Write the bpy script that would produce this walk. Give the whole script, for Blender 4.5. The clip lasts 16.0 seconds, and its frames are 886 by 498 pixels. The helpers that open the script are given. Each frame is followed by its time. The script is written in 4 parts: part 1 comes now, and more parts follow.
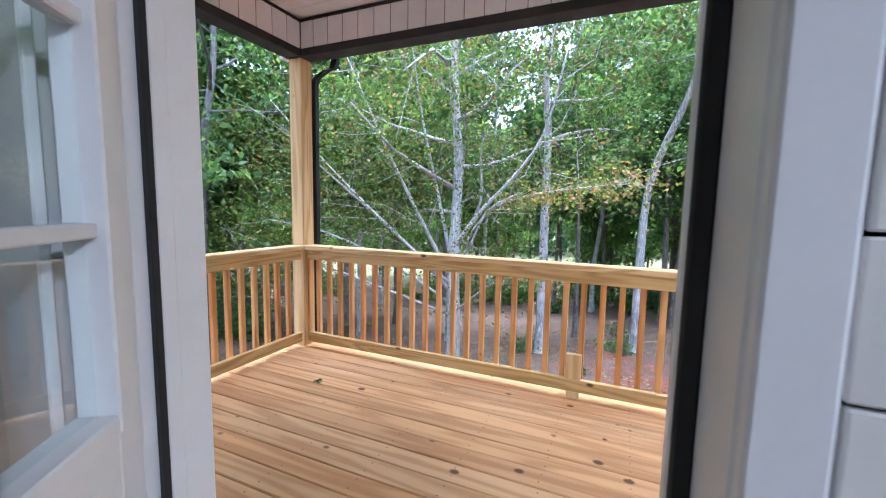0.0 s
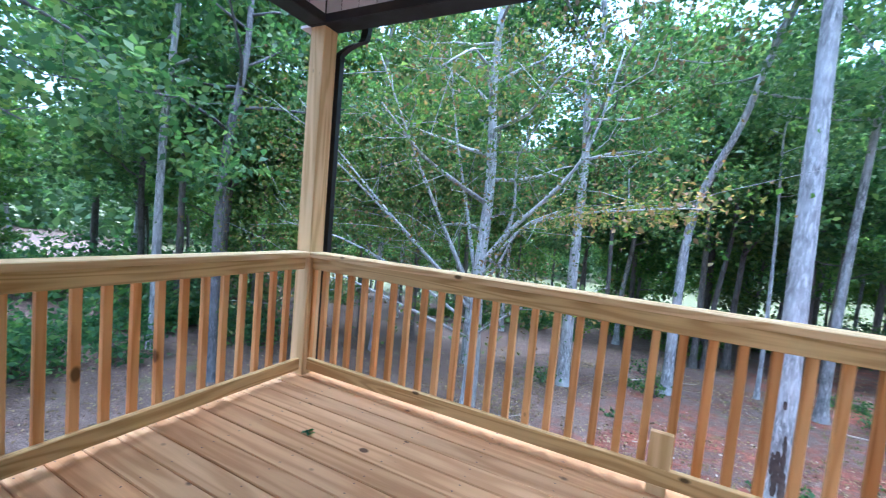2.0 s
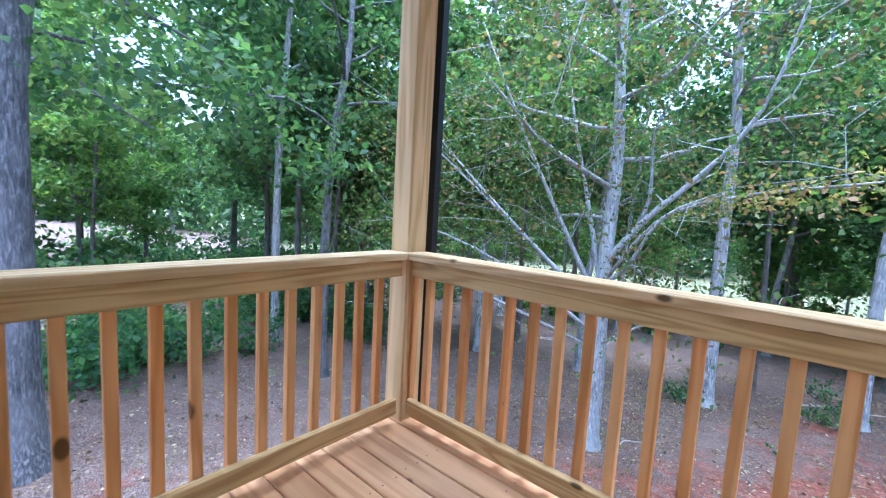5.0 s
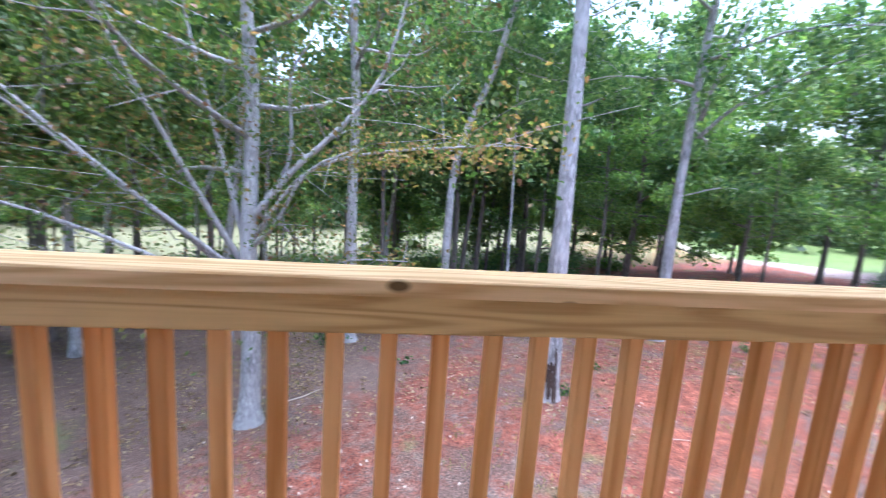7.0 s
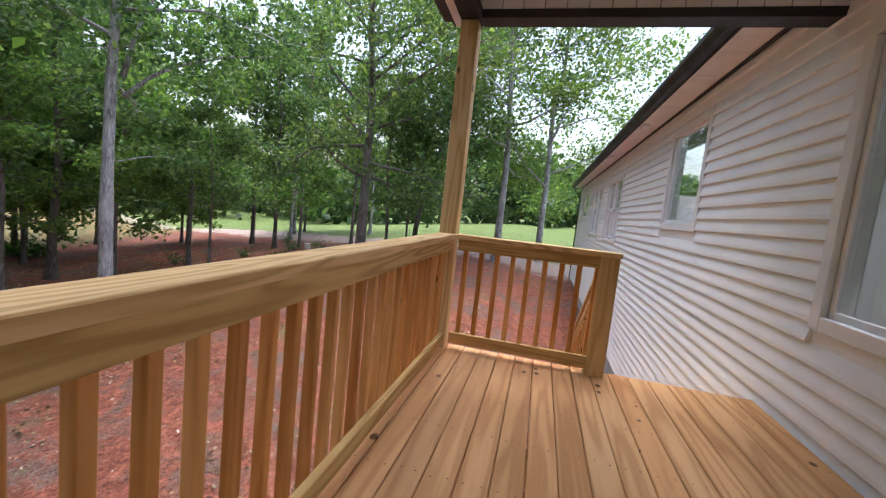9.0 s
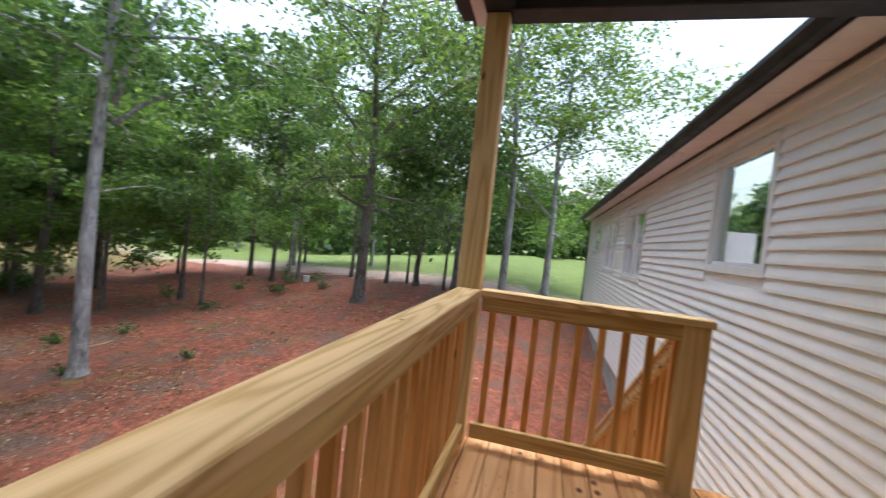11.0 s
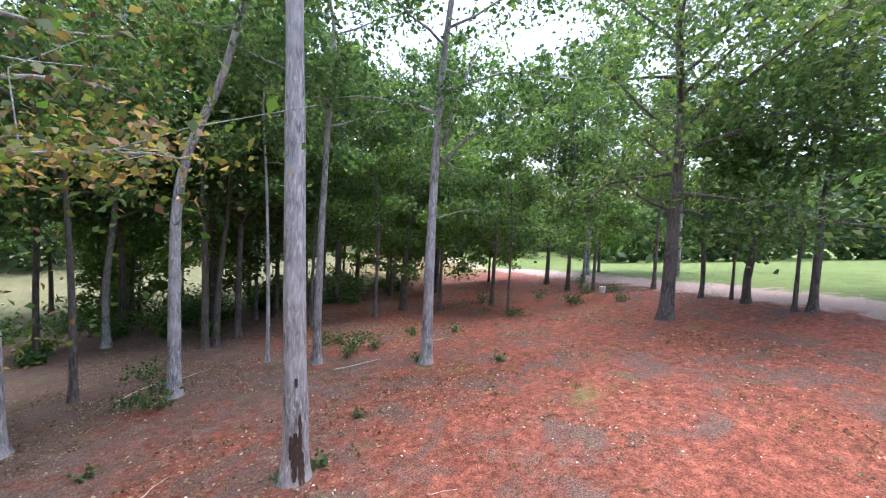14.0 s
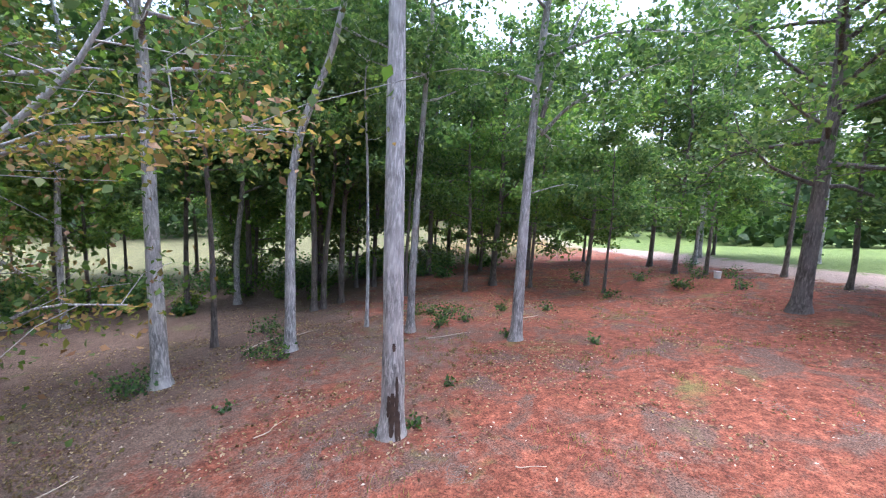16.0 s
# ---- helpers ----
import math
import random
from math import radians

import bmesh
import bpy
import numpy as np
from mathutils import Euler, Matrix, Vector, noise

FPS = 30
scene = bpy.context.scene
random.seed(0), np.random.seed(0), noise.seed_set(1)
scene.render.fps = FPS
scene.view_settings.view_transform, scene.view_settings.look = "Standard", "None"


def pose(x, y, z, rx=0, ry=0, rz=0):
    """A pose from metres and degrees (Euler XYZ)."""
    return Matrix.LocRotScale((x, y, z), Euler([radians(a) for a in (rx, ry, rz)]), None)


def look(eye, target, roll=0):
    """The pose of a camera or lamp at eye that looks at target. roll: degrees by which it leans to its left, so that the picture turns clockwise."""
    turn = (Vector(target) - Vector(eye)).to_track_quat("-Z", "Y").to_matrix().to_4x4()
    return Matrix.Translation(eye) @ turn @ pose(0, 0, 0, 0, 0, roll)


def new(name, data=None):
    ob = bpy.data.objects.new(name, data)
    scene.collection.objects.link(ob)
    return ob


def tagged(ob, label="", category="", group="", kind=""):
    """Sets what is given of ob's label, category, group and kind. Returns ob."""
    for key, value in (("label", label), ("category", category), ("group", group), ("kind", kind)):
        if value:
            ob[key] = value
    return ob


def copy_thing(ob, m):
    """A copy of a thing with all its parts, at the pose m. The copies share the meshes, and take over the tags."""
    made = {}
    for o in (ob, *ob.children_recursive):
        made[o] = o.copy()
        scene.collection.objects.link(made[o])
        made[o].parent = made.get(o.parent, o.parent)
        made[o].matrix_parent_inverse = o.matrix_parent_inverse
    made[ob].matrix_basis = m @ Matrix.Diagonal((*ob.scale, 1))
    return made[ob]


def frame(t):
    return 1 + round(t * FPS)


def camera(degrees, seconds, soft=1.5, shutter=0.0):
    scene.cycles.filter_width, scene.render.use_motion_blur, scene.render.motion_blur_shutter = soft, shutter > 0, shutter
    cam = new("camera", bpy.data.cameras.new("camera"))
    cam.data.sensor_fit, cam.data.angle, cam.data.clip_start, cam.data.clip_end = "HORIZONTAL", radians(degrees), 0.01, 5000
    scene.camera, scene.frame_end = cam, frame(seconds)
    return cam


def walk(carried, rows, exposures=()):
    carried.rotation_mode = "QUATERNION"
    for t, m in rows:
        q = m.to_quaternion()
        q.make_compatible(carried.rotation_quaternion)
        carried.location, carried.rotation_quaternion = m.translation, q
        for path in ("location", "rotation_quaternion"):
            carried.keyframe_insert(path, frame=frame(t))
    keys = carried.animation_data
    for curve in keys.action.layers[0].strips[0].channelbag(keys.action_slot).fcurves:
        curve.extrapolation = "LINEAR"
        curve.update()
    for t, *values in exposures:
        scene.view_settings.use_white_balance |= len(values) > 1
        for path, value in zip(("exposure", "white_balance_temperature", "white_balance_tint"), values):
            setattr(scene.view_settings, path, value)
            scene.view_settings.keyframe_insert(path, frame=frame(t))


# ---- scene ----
cam = camera(95.4, 16.0, soft=1.1, shutter=0.3)
PATH = [
    (0, (2.636, -2.834, 1.326), (1.834, -1.014, 1.117), 1.1),
    (0.5, (2.541, -2.759, 1.299), (1.843, -0.896, 1.086), 2.2),
    (1, (2.472, -2.587, 1.277), (1.893, -0.683, 1.078), 3.8),
    (1.5, (2.36, -2.38, 1.273), (1.667, -0.509, 1.141), 5.1),
    (2, (2.218, -2.223, 1.266), (1.322, -0.441, 1.129), 5.1),
    (2.5, (2.112, -2.12, 1.256), (0.996, -0.466, 1.12), 4.6),
    (3, (2.062, -1.92, 1.19), (0.701, -0.459, 1.077), 5.3),
    (3.2, (2.053, -1.877, 1.187), (0.637, -0.471, 1.048), 5.7),
    (5.5, (1.347, -1.338, 1.189), (0.177, 0.268, 0.96), 1.0),
    (6, (1.222, -1.177, 1.167), (0.499, 0.672, 0.925), 1.4),
    (6.5, (1.166, -0.993, 1.146), (0.917, 0.974, 0.881), 3.1),
    (7, (1.192, -0.822, 1.143), (1.465, 1.137, 0.847), 4.1),
    (7.5, (1.247, -0.727, 1.146), (2.158, 1.025, 0.83), 5.0),
    (8, (1.332, -0.656, 1.142), (2.852, 0.605, 0.828), 5.3),
    (8.5, (1.437, -0.643, 1.131), (3.281, 0.074, 0.84), 5.9),
    (8.7, (1.485, -0.648, 1.134), (3.39, -0.107, 0.86), 6.2),
    (10.8, (2.259, -0.384, 1.229), (4.231, -0.059, 1.169), 5.3),
    (11, (2.34, -0.334, 1.231), (4.28, 0.15, 1.177), 6.3),
    (11.5, (2.44, -0.19, 1.24), (4.252, 0.655, 1.177), 6.7),
    (12, (2.558, -0.026, 1.244), (4.23, 1.07, 1.175), 5.0),
    (12.5, (2.602, 0.08, 1.261), (4.154, 1.34, 1.185), 4.0),
    (13, (2.684, 0.148, 1.278), (4.085, 1.573, 1.203), 3.3),
    (13.5, (2.724, 0.207, 1.259), (3.997, 1.747, 1.171), 3.0),
    (14, (2.715, 0.205, 1.285), (3.899, 1.811, 1.159), 2.6),
    (14.5, (2.7, 0.226, 1.282), (3.793, 1.891, 1.104), 2.2),
    (15, (2.695, 0.266, 1.264), (3.697, 1.983, 1.046), 2.3),
    (15.5, (2.674, 0.288, 1.248), (3.581, 2.053, 1.0), 2.6),
    (16, (2.662, 0.289, 1.242), (3.464, 2.102, 0.978), 2.9),
]
# the clip's camera opens up indoors and closes down towards the bright yard
EXPOSURES = [(0, 3.02, 5000, 13), (1.5, 2.72, 4450, 8), (3.2, 2.7, 4400, 11), (5.5, 2.78, 4430, 12), (7, 2.62, 5000, 20), (8.5, 1.82, 5800, 17), (11, 1.65, 5950, 11), (12.5, 1.75, 6500, 17), (14.5, 2.08, 5500, 21), (16, 2.15, 5480, 19)]
walk(cam, [(t, look(eye, target, roll)) for t, eye, target, roll in PATH], EXPOSURES)

# ---- world, sun, exposure ----
world = bpy.data.worlds.new("sky")
scene.world = world
world.use_nodes = True
wn = world.node_tree
sky = wn.nodes.new("ShaderNodeTexSky")
sky.sky_type = "NISHITA"
sky.sun_disc = False
sky.sun_elevation, sky.sun_rotation = radians(85), radians(100)
sky.air_density, sky.dust_density, sky.ozone_density = 1.6, 6.0, 1.0
soft_sky = wn.nodes.new("ShaderNodeHueSaturation")
soft_sky.inputs["Saturation"].default_value = 0.8
wn.links.new(sky.outputs[0], soft_sky.inputs["Color"])
wn.links.new(soft_sky.outputs[0], wn.nodes["Background"].inputs[0])
wn.nodes["Background"].inputs[1].default_value = 0.14
sun = new("sun", bpy.data.lights.new("sun", "SUN"))
sun.data.energy, sun.data.angle, sun.data.color = 1.1, radians(45), (1.0, 0.99, 0.97)
sun.matrix_world = look((0.9, -0.2, 12), (0, 0, 0))

# ---- materials ----


def mat(name):
    m = bpy.data.materials.new(name)
    m.use_nodes = True
    return m, m.node_tree, m.node_tree.nodes["Principled BSDF"]


def node(nt, kind, **values):
    n = nt.nodes.new("ShaderNode" + kind)
    for key, value in values.items():
        n.inputs[key].default_value = value
    return n


def ramp(nt, src, stops):
    r = nt.nodes.new("ShaderNodeValToRGB")
    els = r.color_ramp.elements
    while len(els) < len(stops):
        els.new(0.5)
    for e, (p, c) in zip(els, stops):
        e.position, e.color = p, (*c, 1) if len(c) == 3 else c
    nt.links.new(src, r.inputs[0])
    return r.outputs[0]


def maths(nt, op, a, b=None):
    n = nt.nodes.new("ShaderNodeMath")
    n.operation = op
    for i, v in enumerate((a, b)):
        if v is None:
            continue
        if isinstance(v, (int, float)):
            n.inputs[i].default_value = v
        else:
            nt.links.new(v, n.inputs[i])
    return n.outputs[0]


def mix(nt, fac, a, b, blend="MIX"):
    n = nt.nodes.new("ShaderNodeMix")
    n.data_type, n.blend_type = "RGBA", blend
    for i, v in ((0, fac), (6, a), (7, b)):
        if isinstance(v, (int, float)):
            n.inputs[i].default_value = v
        elif isinstance(v, tuple):
            n.inputs[i].default_value = (*v, 1)
        else:
            nt.links.new(v, n.inputs[i])
    return n.outputs[2]


def coords(nt, scale=(1, 1, 1), jitter=0.0, what="Object"):
    tc = nt.nodes.new("ShaderNodeTexCoord")
    mp = nt.nodes.new("ShaderNodeMapping")
    mp.inputs["Scale"].default_value = scale
    nt.links.new(tc.outputs[what], mp.inputs[0])
    if jitter:
        oi = nt.nodes.new("ShaderNodeObjectInfo")
        nt.links.new(maths(nt, "MULTIPLY", oi.outputs["Random"], jitter), mp.inputs["Location"])
    return mp.outputs[0]


def noise_tex(nt, vec, scale, detail=4.0, rough=0.55, distort=0.0):
    n = node(nt, "TexNoise", Scale=scale, Detail=detail, Roughness=rough, Distortion=distort)
    nt.links.new(vec, n.inputs["Vector"])
    return n.outputs["Fac"]


def bump(nt, bsdf, height, strength, dist=0.01):
    b = node(nt, "Bump", Strength=strength, Distance=dist)
    nt.links.new(height, b.inputs["Height"])
    nt.links.new(b.outputs[0], bsdf.inputs["Normal"])


def wood(name, axis, dark, light, tint, rough=0.62, knots=0.3, varied=1.0, flat=None, bands=11.0):
    """Fresh treated pine; axis: the way of the grain."""
    m, nt, p = mat(name)
    s = [11.0, 11.0, 11.0]
    s[axis] = 0.8
    v = coords(nt, s, 40.0)
    field = noise_tex(nt, v, 1.0, 1.5, 0.4, 0.3)
    rings = maths(nt, "PINGPONG", maths(nt, "MULTIPLY", field, bands), 1.0)
    s2 = [160.0, 160.0, 160.0]
    s2[axis] = 4.0
    fine = noise_tex(nt, coords(nt, s2, 11.0), 1.0, 3.0)
    base = ramp(nt, rings, [(0.0, light), (0.45, tuple((a * 0.75 + b * 0.25) for a, b in zip(light, dark))), (0.85, dark), (1.0, dark)])
    base = mix(nt, 0.22, base, ramp(nt, fine, [(0.3, dark), (0.7, light)]))
    blot = noise_tex(nt, coords(nt, (2, 2, 2), 23.0), 1.4, 3.0)
    base = mix(nt, maths(nt, "MULTIPLY", blot, 0.45), base, tint)
    k = [6.5, 6.5, 6.5]
    k[axis] = 3.4
    if flat is not None:
        k = [6.5, 6.5, 6.5]
        k[axis], k[flat] = 4.6, 0.0
    vor = node(nt, "TexVoronoi", Scale=1.0)
    nt.links.new(coords(nt, k, 17.0), vor.inputs["Vector"])
    split = nt.nodes.new("ShaderNodeSeparateColor")
    nt.links.new(vor.outputs["Color"], split.inputs[0])
    pick = maths(nt, "GREATER_THAN", split.outputs[0], knots)
    size = maths(nt, "MULTIPLY", split.outputs[1], 0.12)
    near = maths(nt, "SUBTRACT", maths(nt, "ADD", size, 0.05), vor.outputs["Distance"])
    spot = maths(nt, "MULTIPLY", ramp(nt, maths(nt, "MULTIPLY", near, 18.0), [(0.0, (0, 0, 0)), (1.0, (1, 1, 1))]), pick)
    base = mix(nt, spot, base, tuple(c * 0.28 for c in dark))
    oi = nt.nodes.new("ShaderNodeObjectInfo")
    vary = ramp(nt, oi.outputs["Random"], [(0.0, (0.74, 0.6, 0.46)), (0.3, (0.95, 0.88, 0.78)), (0.65, (1.0, 1.0, 1.0)), (1.0, (1.0, 0.82, 0.64))])
    base = mix(nt, varied, base, vary, "MULTIPLY")
    nt.links.new(base, p.inputs["Base Color"])
    p.inputs["Roughness"].default_value = rough
    p.inputs["Specular IOR Level"].default_value = 0.25
    bump(nt, p, mix(nt, 0.5, rings, fine), 0.25, 0.002)
    return m


def plain(name, colour, rough=0.5, var=0.06, scale=6.0, metal=0.0, bumped=0.05):
    m, nt, p = mat(name)
    v = coords(nt)
    n1, n2 = noise_tex(nt, v, scale, 5.0), noise_tex(nt, v, scale * 22, 3.0)
    dark = tuple(c * (1 - 3 * var) for c in colour)
    lite = tuple(min(1, c * (1 + var)) for c in colour)
    nt.links.new(mix(nt, 0.25, ramp(nt, n1, [(0.3, dark), (0.62, lite)]), ramp(nt, n2, [(0.3, dark), (0.7, lite)])), p.inputs["Base Color"])
    nt.links.new(ramp(nt, n1, [(0.3, (rough + 0.08,) * 3), (0.7, (max(0.05, rough - 0.08),) * 3)]), p.inputs["Roughness"])
    p.inputs["Metallic"].default_value = metal
    if bumped:
        bump(nt, p, n2, bumped, 0.002)
    return m


def bark(name, dark, light, scale=1.0, patch=None):
    m, nt, p = mat(name)
    v = coords(nt, (7 * scale, 7 * scale, 1.3 * scale))
    ridges = noise_tex(nt, v, 3.0, 6.0, 0.65, 0.6)
    big = noise_tex(nt, coords(nt), 1.1, 3.0)
    base = ramp(nt, ridges, [(0.36, tuple(c * 0.45 for c in dark)), (0.5, dark), (0.66, light)])
    base = mix(nt, ramp(nt, big, [(0.42, (0, 0, 0)), (0.66, (0.75, 0.75, 0.75))]), base, patch or tuple(c * 0.75 for c in light))
    oi = nt.nodes.new("ShaderNodeObjectInfo")
    base = mix(nt, 1.0, base, ramp(nt, oi.outputs["Random"], [(0.0, (0.7, 0.68, 0.66)), (1.0, (1, 1, 1))]), "MULTIPLY")
    nt.links.new(base, p.inputs["Base Color"])
    p.inputs["Roughness"].default_value = 0.92
    bump(nt, p, ridges, 0.9, 0.03)
    return m


def foliage(name, stops, shine=0.3):
    m, nt, p = mat(name)
    geo = nt.nodes.new("ShaderNodeNewGeometry")
    col = ramp(nt, geo.outputs["Random Per Island"], stops)
    oi = nt.nodes.new("ShaderNodeObjectInfo")
    col = mix(nt, 1.0, col, ramp(nt, oi.outputs["Random"], [(0.0, (0.78, 0.85, 0.8)), (0.5, (1, 1, 1)), (1.0, (1.15, 1.05, 0.8))]), "MULTIPLY")
    nt.links.new(col, p.inputs["Base Color"])
    p.inputs["Roughness"].default_value = 0.55
    p.inputs["Specular IOR Level"].default_value = shine
    tr = nt.nodes.new("ShaderNodeBsdfTranslucent")
    nt.links.new(mix(nt, 1.0, col, (1.5, 1.6, 0.85), "MULTIPLY"), tr.inputs[0])
    mx = nt.nodes.new("ShaderNodeMixShader")
    mx.inputs[0].default_value = 0.5
    nt.links.new(p.outputs[0], mx.inputs[1])
    nt.links.new(tr.outputs[0], mx.inputs[2])
    nt.links.new(mx.outputs[0], nt.nodes["Material Output"].inputs[0])
    return m


def ground_material():
    m, nt, p = mat("clay_and_litter")
    tc = nt.nodes.new("ShaderNodeTexCoord")
    v = tc.outputs["Object"]
    sep = nt.nodes.new("ShaderNodeSeparateXYZ")
    nt.links.new(v, sep.inputs[0])
    X, Y = sep.outputs[0], sep.outputs[1]
    n_big, n_mid = noise_tex(nt, v, 0.22, 4.0, 0.6, 0.4), noise_tex(nt, v, 1.1, 5.0, 0.62, 0.5)
    n_small, n_fine = noise_tex(nt, v, 6.0, 6.0, 0.7), noise_tex(nt, v, 42.0, 4.0, 0.7)
    clay = ramp(nt, n_small, [(0.3, (0.11, 0.038, 0.026)), (0.5, (0.24, 0.083, 0.052)), (0.68, (0.39, 0.15, 0.09))])
    litter = ramp(nt, n_fine, [(0.32, (0.07, 0.048, 0.038)), (0.5, (0.17, 0.12, 0.095)), (0.68, (0.32, 0.25, 0.205))])
    mulch = ramp(nt, n_fine, [(0.34, (0.04, 0.027, 0.022)), (0.66, (0.21, 0.145, 0.115))])
    grass = ramp(nt, n_fine, [(0.3, (0.06, 0.09, 0.025)), (0.7, (0.2, 0.22, 0.08))])
    lawn = ramp(nt, n_mid, [(0.3, (0.075, 0.115, 0.03)), (0.7, (0.13, 0.175, 0.05))])
    gravel = ramp(nt, n_fine, [(0.3, (0.24, 0.17, 0.14)), (0.7, (0.42, 0.34, 0.3))])
    # litter takes over away from the cleared yard: towards the wood and the west
    far = maths(nt, "ADD", maths(nt, "MULTIPLY", maths(nt, "SUBTRACT", Y, 9.0), 0.018), maths(nt, "MULTIPLY", maths(nt, "SUBTRACT", 5.0, X), 0.034))
    w = maths(nt, "ADD", maths(nt, "ADD", n_mid, maths(nt, "MULTIPLY", maths(nt, "SUBTRACT", n_big, 0.5), 0.9)), far)
    w = maths(nt, "ADD", w, maths(nt, "MULTIPLY", maths(nt, "SUBTRACT", n_small, 0.5), 0.9))
    col = mix(nt, ramp(nt, w, [(0.41, (0, 0, 0)), (0.66, (1, 1, 1))]), clay, litter)
    col = mix(nt, 1.0, col, ramp(nt, noise_tex(nt, v, 2.6, 6.0, 0.7, 0.6), [(0.3, (0.55, 0.55, 0.55)), (0.6, (1.0, 1.0, 1.0)), (0.75, (1.2, 1.15, 1.1))]), "MULTIPLY")
    col = mix(nt, ramp(nt, noise_tex(nt, v, 0.75, 5.0, 0.65, 0.8), [(0.5, (0, 0, 0)), (0.61, (0.88, 0.88, 0.88))]), col, mulch)
    col = mix(nt, ramp(nt, noise_tex(nt, v, 0.5, 6.0, 0.7, 0.3), [(0.58, (0, 0, 0)), (0.7, (0.7, 0.7, 0.7))]), col, grass)
    edge = maths(nt, "ADD", X, maths(nt, "MULTIPLY", n_mid, 5.0))
    drive = maths(nt, "SUBTRACT", edge, maths(nt, "MULTIPLY", Y, 0.35))
    col = mix(nt, ramp(nt, maths(nt, "MULTIPLY", drive, 0.02), [(0.49, (0, 0, 0)), (0.51, (1, 1, 1))]), col, gravel)
    col = mix(nt, ramp(nt, maths(nt, "MULTIPLY", drive, 0.02), [(0.555, (0, 0, 0)), (0.58, (1, 1, 1))]), col, lawn)
    # lawn behind the wood, half mixed in: tree shade put into its colour
    back = maths(nt, "MULTIPLY", maths(nt, "ADD", maths(nt, "SUBTRACT", Y, maths(nt, "MULTIPLY", n_mid, 4.0)), 0), 0.02)
    col = mix(nt, ramp(nt, back, [(0.58, (0, 0, 0)), (0.66, (0.5, 0.5, 0.5))]), col, lawn)
    col = mix(nt, 1.0, col, ramp(nt, noise_tex(nt, v, 26.0, 5.0, 0.8), [(0.38, (0.4, 0.4, 0.4)), (0.5, (1.0, 1.0, 1.0)), (0.62, (1.5, 1.45, 1.4))]), "MULTIPLY")
    nt.links.new(col, p.inputs["Base Color"])
    p.inputs["Roughness"].default_value = 0.95
    p.inputs["Specular IOR Level"].default_value = 0.2
    bump(nt, p, mix(nt, 0.5, n_small, n_fine), 1.0, 0.07)
    return m


def glass_material(name):
    m, nt, p = mat(name)
    p.inputs["Base Color"].default_value = (0.9, 0.95, 0.93, 1)
    p.inputs["Roughness"].default_value = 0.02
    p.inputs["IOR"].default_value = 1.5
    p.inputs["Transmission Weight"].default_value = 1.0
    return m


PINE_D, PINE_L = (0.40, 0.235, 0.11), (0.60, 0.42, 0.22)
M_DECK = wood("deck_pine", 0, (0.50, 0.265, 0.105), (0.79, 0.50, 0.25), (0.68, 0.395, 0.18), 0.7, 0.22, 0.6, 2, 6.0)
M_RAIL_X = wood("rail_pine_x", 0, (0.50, 0.31, 0.115), (0.86, 0.65, 0.355), (0.73, 0.505, 0.235), 0.7, knots=0.2, varied=0.25, bands=17.0)
M_RAIL_Y = wood("rail_pine_y", 1, (0.50, 0.31, 0.115), (0.86, 0.65, 0.355), (0.73, 0.505, 0.235), 0.7, knots=0.2, varied=0.25, bands=17.0)
# rails below the caps: greener pine, with their shade darkened into the colour
M_SUB_X = wood("shaded_pine_x", 0, (0.38, 0.235, 0.075), (0.71, 0.51, 0.225), (0.58, 0.385, 0.145), 0.7, varied=0.25, bands=14.0)
M_SUB_Y = wood("shaded_pine_y", 1, (0.38, 0.235, 0.075), (0.71, 0.51, 0.225), (0.58, 0.385, 0.145), 0.7, varied=0.25, bands=14.0)
M_POST = wood("post_pine", 2, (0.52, 0.335, 0.13), (0.80, 0.60, 0.315), (0.67, 0.465, 0.205), 0.7, knots=0.1, varied=0.2, bands=9.0)
M_BAL = wood("baluster_pine", 2, (0.55, 0.27, 0.08), (0.82, 0.50, 0.21), (0.7, 0.36, 0.115), 0.7, knots=0.5, bands=7.0)
M_WHITE = plain("white_paint", (0.78, 0.78, 0.79), 0.42, 0.02)
M_VINYL = plain("white_vinyl_siding", (0.83, 0.83, 0.84), 0.45, 0.02, 2.5)
M_SOFFIT = plain("white_soffit", (0.74, 0.72, 0.72), 0.5, 0.03)
M_BLACK = plain("black_aluminium", (0.010, 0.011, 0.013), 0.55, 0.1, metal=0.0)
M_RUBBER = plain("black_weatherstrip", (0.012, 0.012, 0.012), 0.6, 0.1)
M_CONCRETE = plain("foundation_concrete", (0.36, 0.36, 0.37), 0.85, 0.1, 2.0, bumped=0.3)
M_TILE = plain("white_glazed_tile", (0.72, 0.70, 0.67), 0.12, 0.02)
M_GROUT = plain("grey_grout", (0.42, 0.41, 0.4), 0.9, 0.05)
M_SCREW = plain("dark_screw", (0.06, 0.05, 0.045), 0.5, 0.1)
M_SHINGLE = plain("dark_shingle", (0.05, 0.05, 0.055), 0.9, 0.2, 14.0, bumped=0.5)
M_GLASS = glass_material("window_glass")
M_FLOOR = plain("room_floor", (0.30, 0.24, 0.18), 0.4, 0.08)
M_WALL = plain("room_paint", (0.66, 0.67, 0.66), 0.6, 0.02)
M_BARK = bark("grey_bark", (0.28, 0.28, 0.28), (0.7, 0.695, 0.695), 1.0, (0.58, 0.575, 0.575))
M_BARK_D = bark("brown_bark", (0.11, 0.095, 0.085), (0.27, 0.24, 0.22), 1.0)
M_BARK_F = bark("furrowed_bark", (0.09, 0.09, 0.095), (0.25, 0.245, 0.26), 1.3, (0.2, 0.195, 0.205))
